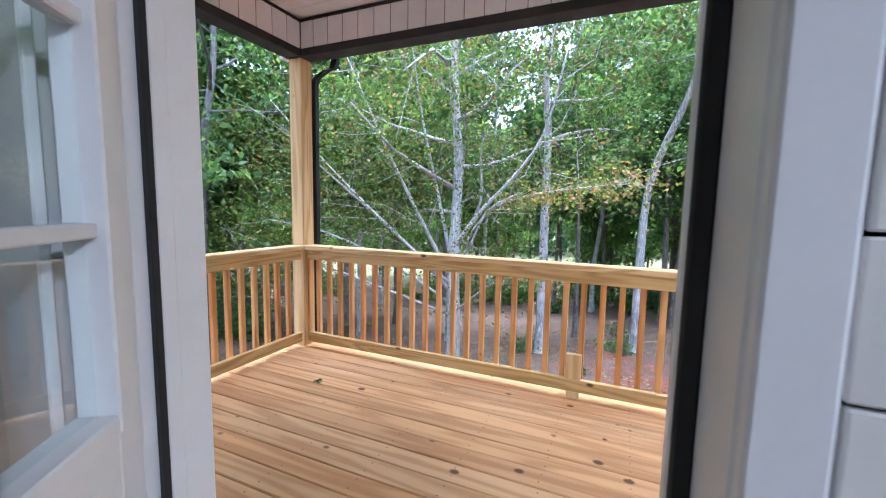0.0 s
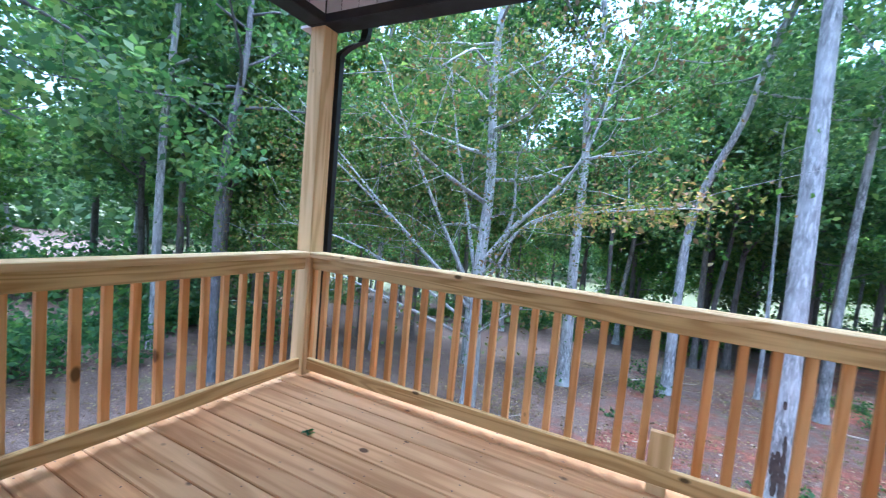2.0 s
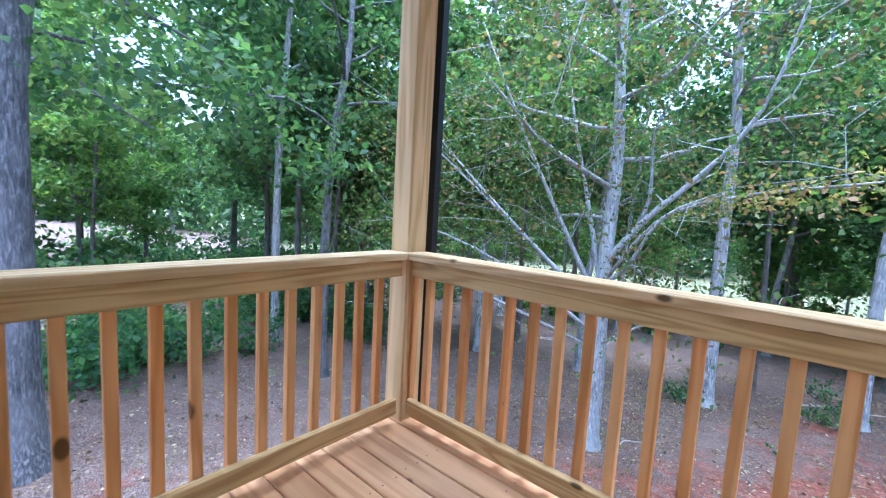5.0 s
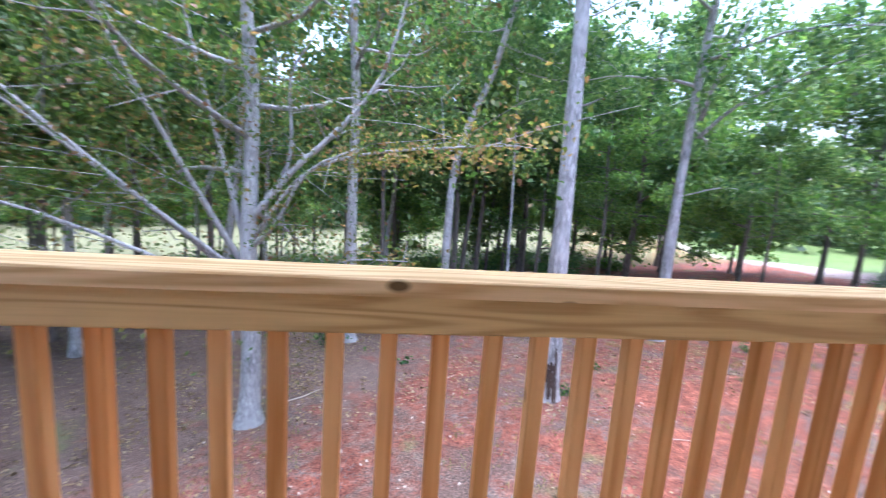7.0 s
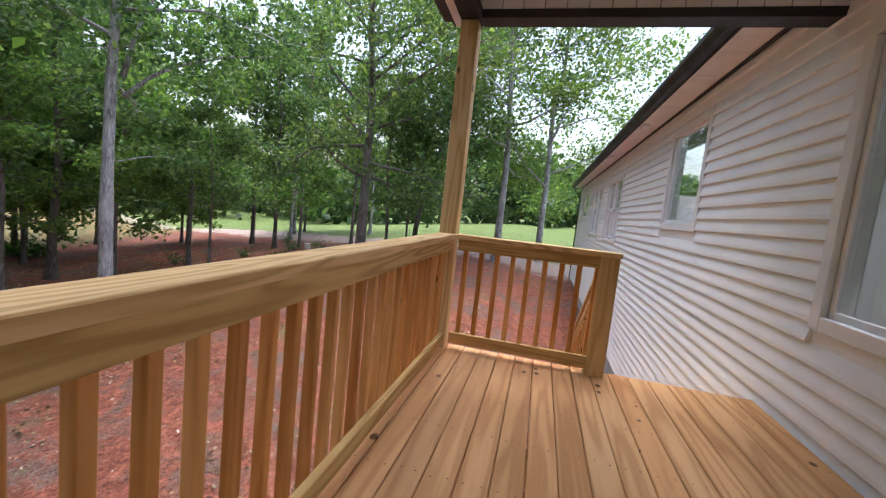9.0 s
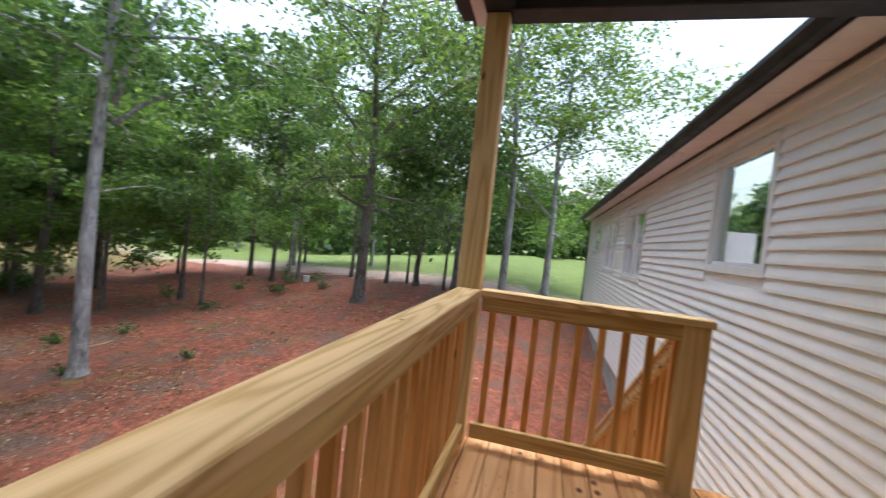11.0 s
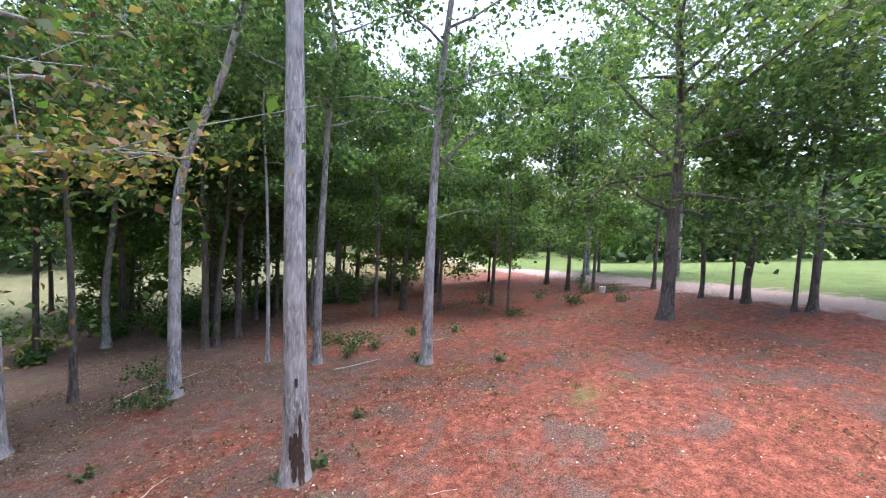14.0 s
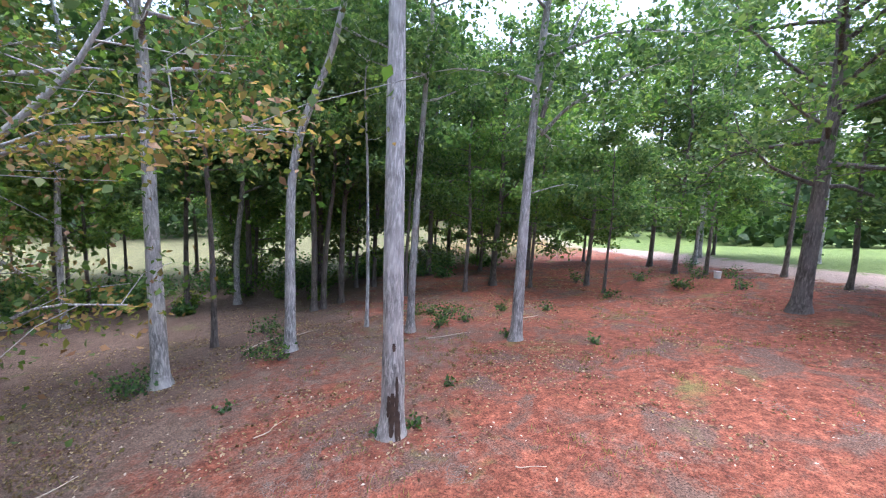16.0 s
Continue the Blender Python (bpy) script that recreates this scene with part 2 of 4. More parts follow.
M_BARK_M = bark("maple_bark", (0.3, 0.305, 0.305), (0.62, 0.63, 0.62), 1.6)
GREEN = [(0.0, (0.045, 0.092, 0.04)), (0.4, (0.08, 0.145, 0.058)), (0.75, (0.125, 0.195, 0.075)), (1.0, (0.18, 0.235, 0.09))]
M_LEAF = foliage("oak_leaf", GREEN)
M_LEAF_Y = foliage("yellow_green_leaf", [(0.0, (0.06, 0.12, 0.035)), (0.5, (0.11, 0.195, 0.055)), (1.0, (0.2, 0.26, 0.075))])
M_LEAF_M = foliage("turning_maple_leaf", [(0.0, (0.035, 0.08, 0.025)), (0.45, (0.065, 0.115, 0.035)), (0.72, (0.1, 0.115, 0.045)), (0.9, (0.15, 0.105, 0.06)), (1.0, (0.13, 0.075, 0.06))])
M_LEAF_T = foliage("tan_leaf", [(0.0, (0.11, 0.15, 0.03)), (0.4, (0.17, 0.17, 0.045)), (0.75, (0.25, 0.17, 0.085)), (1.0, (0.3, 0.19, 0.13))])
M_SHRUB = foliage("shrub_leaf", [(0.0, (0.03, 0.075, 0.03)), (0.6, (0.07, 0.15, 0.06)), (1.0, (0.14, 0.23, 0.07))])
M_LITTER = foliage("dry_leaf", [(0.0, (0.06, 0.04, 0.03)), (0.5, (0.2, 0.14, 0.09)), (0.85, (0.3, 0.23, 0.16)), (1.0, (0.44, 0.37, 0.3))], 0.1)
M_GRASS = foliage("grass_blade", [(0.0, (0.07, 0.11, 0.03)), (0.6, (0.16, 0.18, 0.06)), (1.0, (0.3, 0.26, 0.12))], 0.15)
M_CHIP = plain("bare_wood_chip", (0.5, 0.43, 0.35), 0.8, 0.1)
M_FAR = foliage("far_leaf", [(0.0, (0.05, 0.09, 0.04)), (0.5, (0.09, 0.14, 0.06)), (1.0, (0.14, 0.19, 0.08))])
M_SCAR = plain("bare_dark_wood", (0.055, 0.035, 0.025), 0.9, 0.2, 9.0, bumped=0.4)
M_GROUND = ground_material()

# ---- mesh helpers ----


def link_mesh(name, V, F, material, parent=None, label="", smooth=False):
    me = bpy.data.meshes.new(name)
    me.from_pydata(V, [], F)
    me.materials.append(material)
    if smooth:
        me.polygons.foreach_set("use_smooth", [True] * len(me.polygons))
    ob = new(name, me)
    ob.parent = parent
    if label:
        tagged(ob, label)
    return ob


def part(name, bm, material, parent=None, label="", smooth=False):
    me = bpy.data.meshes.new(name)
    bm.normal_update()
    bm.to_mesh(me)
    bm.free()
    me.materials.append(material)
    if smooth:
        me.polygons.foreach_set("use_smooth", [True] * len(me.polygons))
    ob = new(name, me)
    ob.parent = parent
    if label:
        tagged(ob, label)
    return ob


def empty(name, at=(0, 0, 0), label="", category="", group="", kind=""):
    ob = new(name)
    ob.location = at
    return tagged(ob, label, category, group, kind)


def add_box(bm, a, b, ch=0.0):
    """A box from corner a to corner b with chamfered edges of width ch."""
    c = [(a[i] + b[i]) / 2 for i in range(3)]
    h = [abs(b[i] - a[i]) / 2 for i in range(3)]
    if ch <= 0:
        vs = [bm.verts.new((c[0] + sx * h[0], c[1] + sy * h[1], c[2] + sz * h[2])) for sx in (-1, 1) for sy in (-1, 1) for sz in (-1, 1)]
        for f in ((0, 1, 3, 2), (4, 6, 7, 5), (0, 4, 5, 1), (2, 3, 7, 6), (0, 2, 6, 4), (1, 5, 7, 3)):
            bm.faces.new([vs[i] for i in f])
        return bm
    pts = {}
    for sx in (-1, 1):
        for sy in (-1, 1):
            for sz in (-1, 1):
                for ax in range(3):
                    s = (sx, sy, sz)
                    co = [c[i] + s[i] * (h[i] if i == ax else h[i] - ch) for i in range(3)]
                    pts[s, ax] = bm.verts.new(co)
    sg = (-1, 1)
    for ax in range(3):
        o1, o2 = [i for i in range(3) if i != ax]
        for s in sg:
            def key(u, v):
                k = [0, 0, 0]
                k[ax], k[o1], k[o2] = s, u, v
                return tuple(k)
            bm.faces.new([pts[key(u, v), ax] for u, v in ((-1, -1), (1, -1), (1, 1), (-1, 1))])
        for u in sg:
            for v in sg:
                k1, k2 = [0, 0, 0], [0, 0, 0]
                k1[ax], k2[ax] = -1, 1
                k1[o1] = k2[o1] = u
                k1[o2] = k2[o2] = v
                bm.faces.new([pts[tuple(k1), o1], pts[tuple(k2), o1], pts[tuple(k2), o2], pts[tuple(k1), o2]])
    for sx in sg:
        for sy in sg:
            for sz in sg:
                bm.faces.new([pts[(sx, sy, sz), i] for i in range(3)])
    bmesh.ops.recalc_face_normals(bm, faces=bm.faces)
    return bm


def block(name, a, b, material, parent=None, label="", ch=0.003):
    return part(name, add_box(bmesh.new(), a, b, ch), material, parent, label)


def tube(path, radii, sides, V, F, cap=True):
    """Adds a tapered tube along path to the lists V and F."""
    path = np.asarray(path, float)
    n0 = len(V)
    d = np.gradient(path, axis=0)
    d /= np.linalg.norm(d, axis=1)[:, None] + 1e-9
    ref = np.array([1.0, 0.2, 0.1]) if abs(d[0][2]) > 0.7 else np.array([0, 0, 1.0])
    ang = np.arange(sides) * 2 * math.pi / sides
    for p, t, r in zip(path, d, radii):
        u = np.cross(t, ref)
        u /= np.linalg.norm(u) + 1e-9
        w = np.cross(u, t)
        V.extend((p + r * (np.cos(a) * u + np.sin(a) * w)).tolist() for a in ang)
    for i in range(len(path) - 1):
        for j in range(sides):
            k = (j + 1) % sides
            F.append((n0 + i * sides + j, n0 + i * sides + k, n0 + (i + 1) * sides + k, n0 + (i + 1) * sides + j))
    if cap:
        F.append(tuple(n0 + (len(path) - 1) * sides + j for j in range(sides)))
        F.append(tuple(n0 + j for j in reversed(range(sides))))


def leaf_mesh(name, C, size, rng, material, parent=None, up=0.35, label=""):
    """One mesh of folded, pointed leaves at the places C."""
    n = len(C)
    C = np.asarray(C, float)
    N = rng.normal(size=(n, 3)) * 0.6 + [0, 0, up]
    N /= np.linalg.norm(N, axis=1)[:, None]
    U = np.cross(N, rng.normal(size=(n, 3)))
    U /= np.linalg.norm(U, axis=1)[:, None] + 1e-9
    W = np.cross(N, U)
    s = (size * rng.uniform(0.6, 1.35, n))[:, None]
    V = np.stack([C - U * s * 0.5, C + W * s * 0.33 + N * s * 0.1, C + U * s * 0.55 - N * s * 0.12, C - W * s * 0.33 + N * s * 0.1], 1).reshape(-1, 3)
    me = bpy.data.meshes.new(name)
    me.vertices.add(4 * n)
    me.vertices.foreach_set("co", V.ravel())
    me.loops.add(4 * n)
    me.loops.foreach_set("vertex_index", np.arange(4 * n, dtype=np.int32))
    me.polygons.add(n)
    me.polygons.foreach_set("loop_start", np.arange(0, 4 * n, 4, dtype=np.int32))
    me.polygons.foreach_set("loop_total", np.full(n, 4, dtype=np.int32))
    me.materials.append(material)
    me.update()
    ob = new(name, me)
    ob.parent = parent
    if label:
        tagged(ob, label)
    return ob


def G(x, y):
    """Height of the ground; the deck's boards lie at 0."""
    z = -3.2 + 0.08 * (min(max(x, -4), 35) - 4.85) - 0.11 * (min(max(y, 1), 40) - 7.2)
    z -= 0.5 * math.exp(-(((y + 1.5) / 3.0) ** 2)) * (1 if x > -3 else math.exp(-((x + 3) / 4) ** 2))
    return z


def smooth_path(points, n):
    """A curve through the points, n to a span."""
    P = [Vector(p) for p in points]
    P = [P[0] * 2 - P[1]] + P + [P[-1] * 2 - P[-2]]
    out = []
    for i in range(1, len(P) - 2):
        for k in range(n):
            t = k / n
            a, b, c, d = P[i - 1 : i + 3]
            out.append(0.5 * ((2 * b) + (c - a) * t + (2 * a - 5 * b + 4 * c - d) * t * t + (3 * b - a - 3 * c + d) * t**3))
    out.append(P[-2])
    return [tuple(p) for p in out]


def tree(name, at, stem, r0, crown0, height, spread, leaves, leaf, seed, bark_m, leaf_m, label, limbs=16, sides=10, own=(), flare=1.5, r_top=0.25, bare=0.0, group="trees of the yard"):
    """A tree with a tapered stem, limbs, twigs and a loose crown of single leaves. stem: places of the stem above its foot, then it goes on straight up.
    own: extra limbs, (points, radius)."""
    rng = np.random.default_rng(seed)
    top = empty(name, (at[0], at[1], G(*at)), label, "tree", "trees of the wood" if group == "wild" else group)
    pts = [Vector((0, 0, -0.3)), Vector((0, 0, 0.0))] + [Vector(p) for p in stem]
    last, way = pts[-1], (pts[-1] - pts[-2]).normalized()
    way = (way + Vector((0, 0, 1.2))).normalized()
    k = 0
    while last.z < height:
        step = max(0.8, (height - last.z) / 4 + 0.3)
        last = last + (way + Vector((rng.normal() * 0.09, rng.normal() * 0.09, 0))) * step
        pts.append(last)
        k += 1
    path = np.array(smooth_path(pts, 4))
    z = np.clip(path[:, 2], 0, height) / height
    rad = r0 * (1 - (1 - r_top) * z**0.9)
    rad *= 1 + (flare - 1) * np.exp(-np.clip(path[:, 2], 0, 9) / 0.22)
    rad *= 1 + rng.normal(size=len(rad)) * 0.025
    V, F = [], []
    tube(path, rad, sides, V, F)
    link_mesh("trunk", V, F, bark_m, top, smooth=True)
    V, F, C = [], [], []
    ends = []
    for i in range(limbs):
        f = (i + rng.uniform(0.1, 0.9)) / limbs
        h = crown0 + (height - crown0) * f * 0.97
        j = int(np.argmin(abs(path[:, 2] - h)))
        a = i * 2.4 + rng.normal() * 0.4
        L = spread * (0.45 + 0.75 * math.sin(math.pi * min(1, 0.22 + 0.78 * f))) * rng.uniform(0.7, 1.15)
        rise = 0.15 + 0.7 * f + rng.normal() * 0.12
        d = np.array([math.cos(a), math.sin(a), rise])
        d /= np.linalg.norm(d)
        P = [path[j]]
        for s in range(5):
            d = d + rng.normal(size=3) * 0.16
            d /= np.linalg.norm(d)
            P.append(P[-1] + d * L / 5)
        ends.append((np.array(P), min(rad[j] * 0.5, 0.02 + L * 0.014)))
    for P, r in own:
        ends.append((np.array(smooth_path(P, 3)), r))
    for P, r in ends:
        if group == "wild":
            tube(P, np.linspace(r, r * 0.2, len(P)), 6, V, F)
        else:
            v, f = [], []
            tube(P, np.linspace(r, r * 0.2, len(P)), 6, v, f)
            link_mesh("limb", v, f, bark_m, top, smooth=True)
        L = np.linalg.norm(P[-1] - P[0])
        for s in range(max(4, int(L * 2.2))):
            q = rng.uniform(0.25, 1.0) * (len(P) - 1)
            i0 = min(int(q), len(P) - 2)
            b = P[i0] + (P[i0 + 1] - P[i0]) * (q - i0)
            d = rng.normal(size=3) * [1, 1, 0.55] + (P[-1] - P[0]) / (L + 1e-6) * 0.6
            d /= np.linalg.norm(d)
            l = L * rng.uniform(0.18, 0.4)
            tw = [b, b + d * l * 0.5 + rng.normal(size=3) * l * 0.08, b + d * l]
            tube(tw, [r * 0.2, r * 0.13, 0.004], 4, V, F, cap=False)
            if rng.uniform() < bare:
                continue
            C.append((b + d * l * 0.65, l * 0.45))
    tagged(link_mesh("twig_work", V, F, bark_m, top, smooth=True), kind="stuff")
    if leaves and C:
        w = np.array([c[1] for c in C]) + 0.15
        pick = rng.choice(len(C), leaves, p=w / w.sum())
        ctr = np.array([c[0] for c in C])[pick]
        off = rng.normal(size=(leaves, 3)) * (w[pick][:, None]) * [0.75, 0.75, 0.42]
        leaf_mesh("crown", ctr + off, leaf, rng, leaf_m, top)
    return top

# ---- house wall ----
WALL, INNER = -2.33, -2.49
LEFT, RIGHT = -0.9, 22.4
DOOR = (1.74, 2.80, 0.0, 2.16)
WINDOWS = [(3.32, 4.42, 0.72, 2.38), (6.74, 8.03, 1.25, 2.50), (11.6, 13.5, 0.80, 2.30), (14.9, 16.9, 0.82, 2.30), (18.5, 20.5, 1.38, 2.30)]
HOLES = [DOOR] + WINDOWS


def wall_boxes(bm, x0, x1, z0, z1, y0, y1, holes):
    """A wall slab with rectangular openings, as butted boxes."""
    xs = sorted({x0, x1, *(h[0] for h in holes), *(h[1] for h in holes)})
    for a, b in zip(xs, xs[1:]):
        inside = [h for h in holes if h[0] <= a + 1e-6 and h[1] >= b - 1e-6]
        spans, z = [], z0
        for h in sorted(inside, key=lambda q: q[2]):
            spans.append((z, h[2]))
            z = h[3]
        spans.append((z, z1))
        for s, e in spans:
            if e - s > 1e-4:
                add_box(bm, (a, y0, s), (b, y1, e))
    return bm


wall_back = tagged(part("wall_back", wall_boxes(bmesh.new(), LEFT, RIGHT, -1.62, 2.865, INNER, WALL - 0.012, HOLES), M_VINYL), "white vinyl sided house wall with horizontal laps", "wall", kind="structure")
foundation = tagged(block("foundation", (LEFT, INNER + 0.02, -5.2), (RIGHT, WALL - 0.03, -1.62), M_CONCRETE, ch=0.01), "grey concrete house foundation above red clay", "foundation", kind="structure")
far_wall = tagged(block("wall_east", (RIGHT - 0.16, -9.0, -5.2), (RIGHT, INNER, 2.865), M_VINYL, ch=0.0), "white sided end wall of the house", "wall", kind="structure")
west_wall = tagged(block("wall_west", (LEFT, -9.0, -5.2), (LEFT + 0.16, INNER, 2.865), M_VINYL, ch=0.0), "white sided end wall of the house", "wall", kind="structure")


def trim_frame(bm, x0, x1, z0, z1, w, y0, y1, sill=True):
    add_box(bm, (x0, y0, z1 - w), (x1, y1, z1), 0.004)
    add_box(bm, (x0, y0, z0), (x0 + w, y1, z1 - w), 0.004)
    add_box(bm, (x1 - w, y0, z0), (x1, y1, z1 - w), 0.004)
    if sill:
        add_box(bm, (x0 + w, y0, z0), (x1 - w, y1, z0 + w), 0.004)
    return bm


def window(n, x0, x1, z0, z1, twin, hung):
    w = empty(f"window_{n}", ((x0 + x1) / 2, WALL, z0), "white vinyl window with clear glass in the siding", "window", kind="structure")
    def P(name, bm, m):
        ob = part(name, bm, m, w)
        ob.matrix_parent_inverse = Matrix.Translation(w.location).inverted()
        return ob
    P("window_frame", trim_frame(bmesh.new(), x0 - 0.07, x1 + 0.07, z0 - 0.07, z1 + 0.07, 0.09, WALL - 0.02, WALL + 0.022), M_WHITE)
    n_lights = 2 if twin else 1
    step = (x1 - x0) / n_lights
    for i in range(n_lights):
        a, b = x0 + i * step, x0 + (i + 1) * step
        if twin and i == 0:
            P("mullion", add_box(bmesh.new(), (b - 0.03, WALL - 0.06, z0 + 0.02), (b + 0.03, WALL + 0.012, z1 - 0.02), 0.004), M_WHITE)
        rows = [(z0, (z0 + z1) / 2), ((z0 + z1) / 2, z1)] if hung else [(z0, z1)]
        for k, (s, e) in enumerate(rows):
            y = WALL - 0.03 - 0.025 * (1 - k if hung else 0)
            P("sash", trim_frame(bmesh.new(), a + 0.02, b - 0.02, s + (0.0 if k else 0.02), e, 0.045, y - 0.02, y + 0.012), M_WHITE)
            g = P("pane", add_box(bmesh.new(), (a + 0.06, y - 0.008, s + 0.04), (b - 0.06, y - 0.002, e - 0.04)), M_GLASS)
            g.visible_shadow = False
    return w


for n, (x0, x1, z0, z1) in enumerate(WINDOWS, 1):
    window(n, x0, x1, z0, z1, n in (3, 4), n in (3, 4))

# ---- eave, soffit, gutter and roof of the house east of the porch ----
EAVE_Y, SOF = -1.99, 2.845
ceiling_soffit = tagged(block("eave_soffit", (4.95, WALL + 0.002, SOF), (RIGHT + 0.3, EAVE_Y, SOF + 0.02), M_SOFFIT, ch=0.0), "white vented soffit under the house eave", "soffit", kind="structure")
for k in range(28):
    x = 5.3 + k * 0.62
    s = block("soffit_seam", (x, WALL + 0.03, SOF - 0.004), (x + 0.012, EAVE_Y - 0.01, SOF - 0.0005), M_SOFFIT, ceiling_soffit, ch=0.0)
trim_soffit = tagged(block("trim_soffit", (4.95, WALL + 0.001, SOF - 0.035), (RIGHT + 0.02, WALL + 0.028, SOF - 0.001), M_BLACK, ch=0.004), "thin dark trim where soffit meets siding", "trim", kind="structure")


def gutter(name, a, b, axis, label):
    """A K-style gutter with rolled lip: profile swept along x or y."""
    prof = [(0.0, 0.12), (0.0, 0.0), (0.075, 0.0), (0.085, 0.03), (0.12, 0.065), (0.12, 0.118), (0.108, 0.122), (0.108, 0.11), (0.112, 0.072), (0.078, 0.034), (0.068, 0.008), (0.006, 0.008), (0.006, 0.12)]
    V, F = [], []
    n = len(prof)
    for end in (0, 1):
        for p, z in prof:
            V.append((a[0] if end == 0 else b[0], a[1] + p, a[2] + z) if axis == 0 else (a[0] - p, a[1] if end == 0 else b[1], a[2] + z))
    for i in range(n):
        j = (i + 1) % n
        F.append((i, j, n + j, n + i))
    F += [tuple(range(n)), tuple(reversed(range(n, 2 * n)))]
    return tagged(link_mesh(name, V, F, M_BLACK), label, "gutter", kind="structure")


for x in (8.9, 12.3, 13.4):
    V, F = [], []
    tube([(x, -2.14, SOF - 0.012), (x, -2.02, SOF - 0.0005)], [0.06, 0.075], 20, V, F)
    tagged(link_mesh("soffit_light", V, F, M_WHITE), "small round recessed light in the soffit", "lamp", "lights in the soffit")
gutter("eave_gutter", (4.98, EAVE_Y + 0.022, SOF - 0.015), (RIGHT + 0.35, 0, 0), 0, "black metal gutter along the house eave")
tagged(block("fascia", (4.95, EAVE_Y, SOF - 0.03), (RIGHT + 0.35, EAVE_Y + 0.02, SOF + 0.15), M_BLACK, ch=0.003), "black fascia board behind the gutter", "fascia", kind="structure")
bm = bmesh.new()
vs = [bm.verts.new(p) for p in ((LEFT - 0.3, EAVE_Y + 0.04, SOF + 0.13), (RIGHT + 0.4, EAVE_Y + 0.04, SOF + 0.13), (RIGHT + 0.4, -7.0, 5.1), (LEFT - 0.3, -7.0, 5.1), (LEFT - 0.3, EAVE_Y + 0.04, SOF + 0.17), (RIGHT + 0.4, EAVE_Y + 0.04, SOF + 0.17), (RIGHT + 0.4, -7.0, 5.15), (LEFT - 0.3, -7.0, 5.15))]
for f in ((0, 1, 2, 3), (7, 6, 5, 4), (0, 4, 5, 1), (1, 5, 6, 2), (2, 6, 7, 3), (3, 7, 4, 0)):
    bm.faces.new([vs[i] for i in f])
tagged(part("roof", bm, M_SHINGLE), "dark shingled house roof", "roof", kind="structure")


def downspout(name, pts, label):
    """A square metal pipe with ribbed elbows; the first two points are its straight length."""
    top = empty(name, (0, 0, 0), label, "downspout")
    for nm, P in (("pipe", pts[:2]), ("elbow", pts[1:])):
        V, F = [], []
        rows = [P[0], P[-1]] if nm == "pipe" else smooth_path(P, 5)
        for i, p in enumerate(rows):
            g = 0.002 * (i % 2) if nm == "elbow" else 0
            for u, v in ((-0.03 - g, -0.022 - g), (0.03 + g, -0.022 - g), (0.03 + g, 0.022 + g), (-0.03 - g, 0.022 + g)):
                V.append((p[0] + u, p[1] + v, p[2]))
        for i in range(len(rows) - 1):
            for j in range(4):
                k = (j + 1) % 4
                F.append((4 * i + j, 4 * i + k, 4 * i + 4 + k, 4 * i + 4 + j))
        F += [(3, 2, 1, 0), tuple(4 * len(rows) - 4 + j for j in range(4))]
        link_mesh(nm, V, F, M_BLACK, top)
    x, y, z0 = pts[0]
    for f in (0.35, 0.8):
        z = z0 + (pts[1][2] - z0) * f
        block("strap", (x - 0.034, y - 0.026, z), (x + 0.034, y + 0.026, z + 0.03), M_BLACK, top, ch=0.002)
    return top


downspout("downspout", [(RIGHT - 0.05, WALL + 0.05, -2.4), (RIGHT - 0.05, WALL + 0.05, 2.3), (RIGHT - 0.02, WALL + 0.2, 2.5), (RIGHT + 0.0, EAVE_Y + 0.06, SOF - 0.01)], "black downspout at the far house corner")

# ---- porch roof over the deck ----
CEIL, BEAM = 2.91, 2.60
ceiling = tagged(block("ceiling", (-0.02, WALL + 0.002, CEIL), (4.74, 0.0, CEIL + 0.05), M_SOFFIT, ch=0.0), "white panelled porch ceiling", "ceiling", kind="structure")
bm = bmesh.new()
for k in range(18):
    add_box(bm, (0.0 + 0.012, WALL + 0.01 + k * 0.127, CEIL - 0.006), (4.7, WALL + 0.01 + k * 0.127 + 0.119, CEIL - 0.001), 0.002)
part("ceiling_panel", bm, M_SOFFIT, ceiling)
tagged(block("porch_roof", (-0.45, WALL, CEIL + 0.055), (5.1, 0.42, CEIL + 0.16), M_SHINGLE, ch=0.01), "dark shingled porch roof", "roof", kind="structure")


def porch_beam(name, a, b, axis, inner):
    """A boxed beam: white vertical panels inside, black metal below, above and outside. a, b: corners; inner: where the panels stand."""
    t = empty(name, (0, 0, 0), "boxed porch beam, white panels with black metal trim", "beam", kind="structure")
    block("core", a, b, M_BLACK, t, "black metal wrap", 0.004)
    lo, hi = a[axis], b[axis]
    n = int((hi - lo) / 0.152)
    for k in range(n):
        s, e = lo + k * (hi - lo) / n, lo + (k + 1) * (hi - lo) / n - 0.005
        p0, p1 = [0, 0, BEAM + 0.062], [0, 0, CEIL - 0.03]
        p0[axis], p1[axis] = s, e
        p0[1 - axis], p1[1 - axis] = min(inner), max(inner)
        block("panel", tuple(p0), tuple(p1), M_SOFFIT, t, ch=0.003)
    for z0, z1 in ((BEAM - 0.004, BEAM + 0.058), (CEIL - 0.028, CEIL - 0.008)):
        p0, p1 = [0, 0, z0], [0, 0, z1]
        p0[axis], p1[axis] = lo, hi
        w = 0.008
        p0[1 - axis], p1[1 - axis] = (inner[0] - w, inner[0]) if inner[0] < inner[1] else (inner[0], inner[0] + w)
        block("trim", tuple(p0), tuple(p1), M_BLACK, t, "black metal trim", 0.002)
    return t


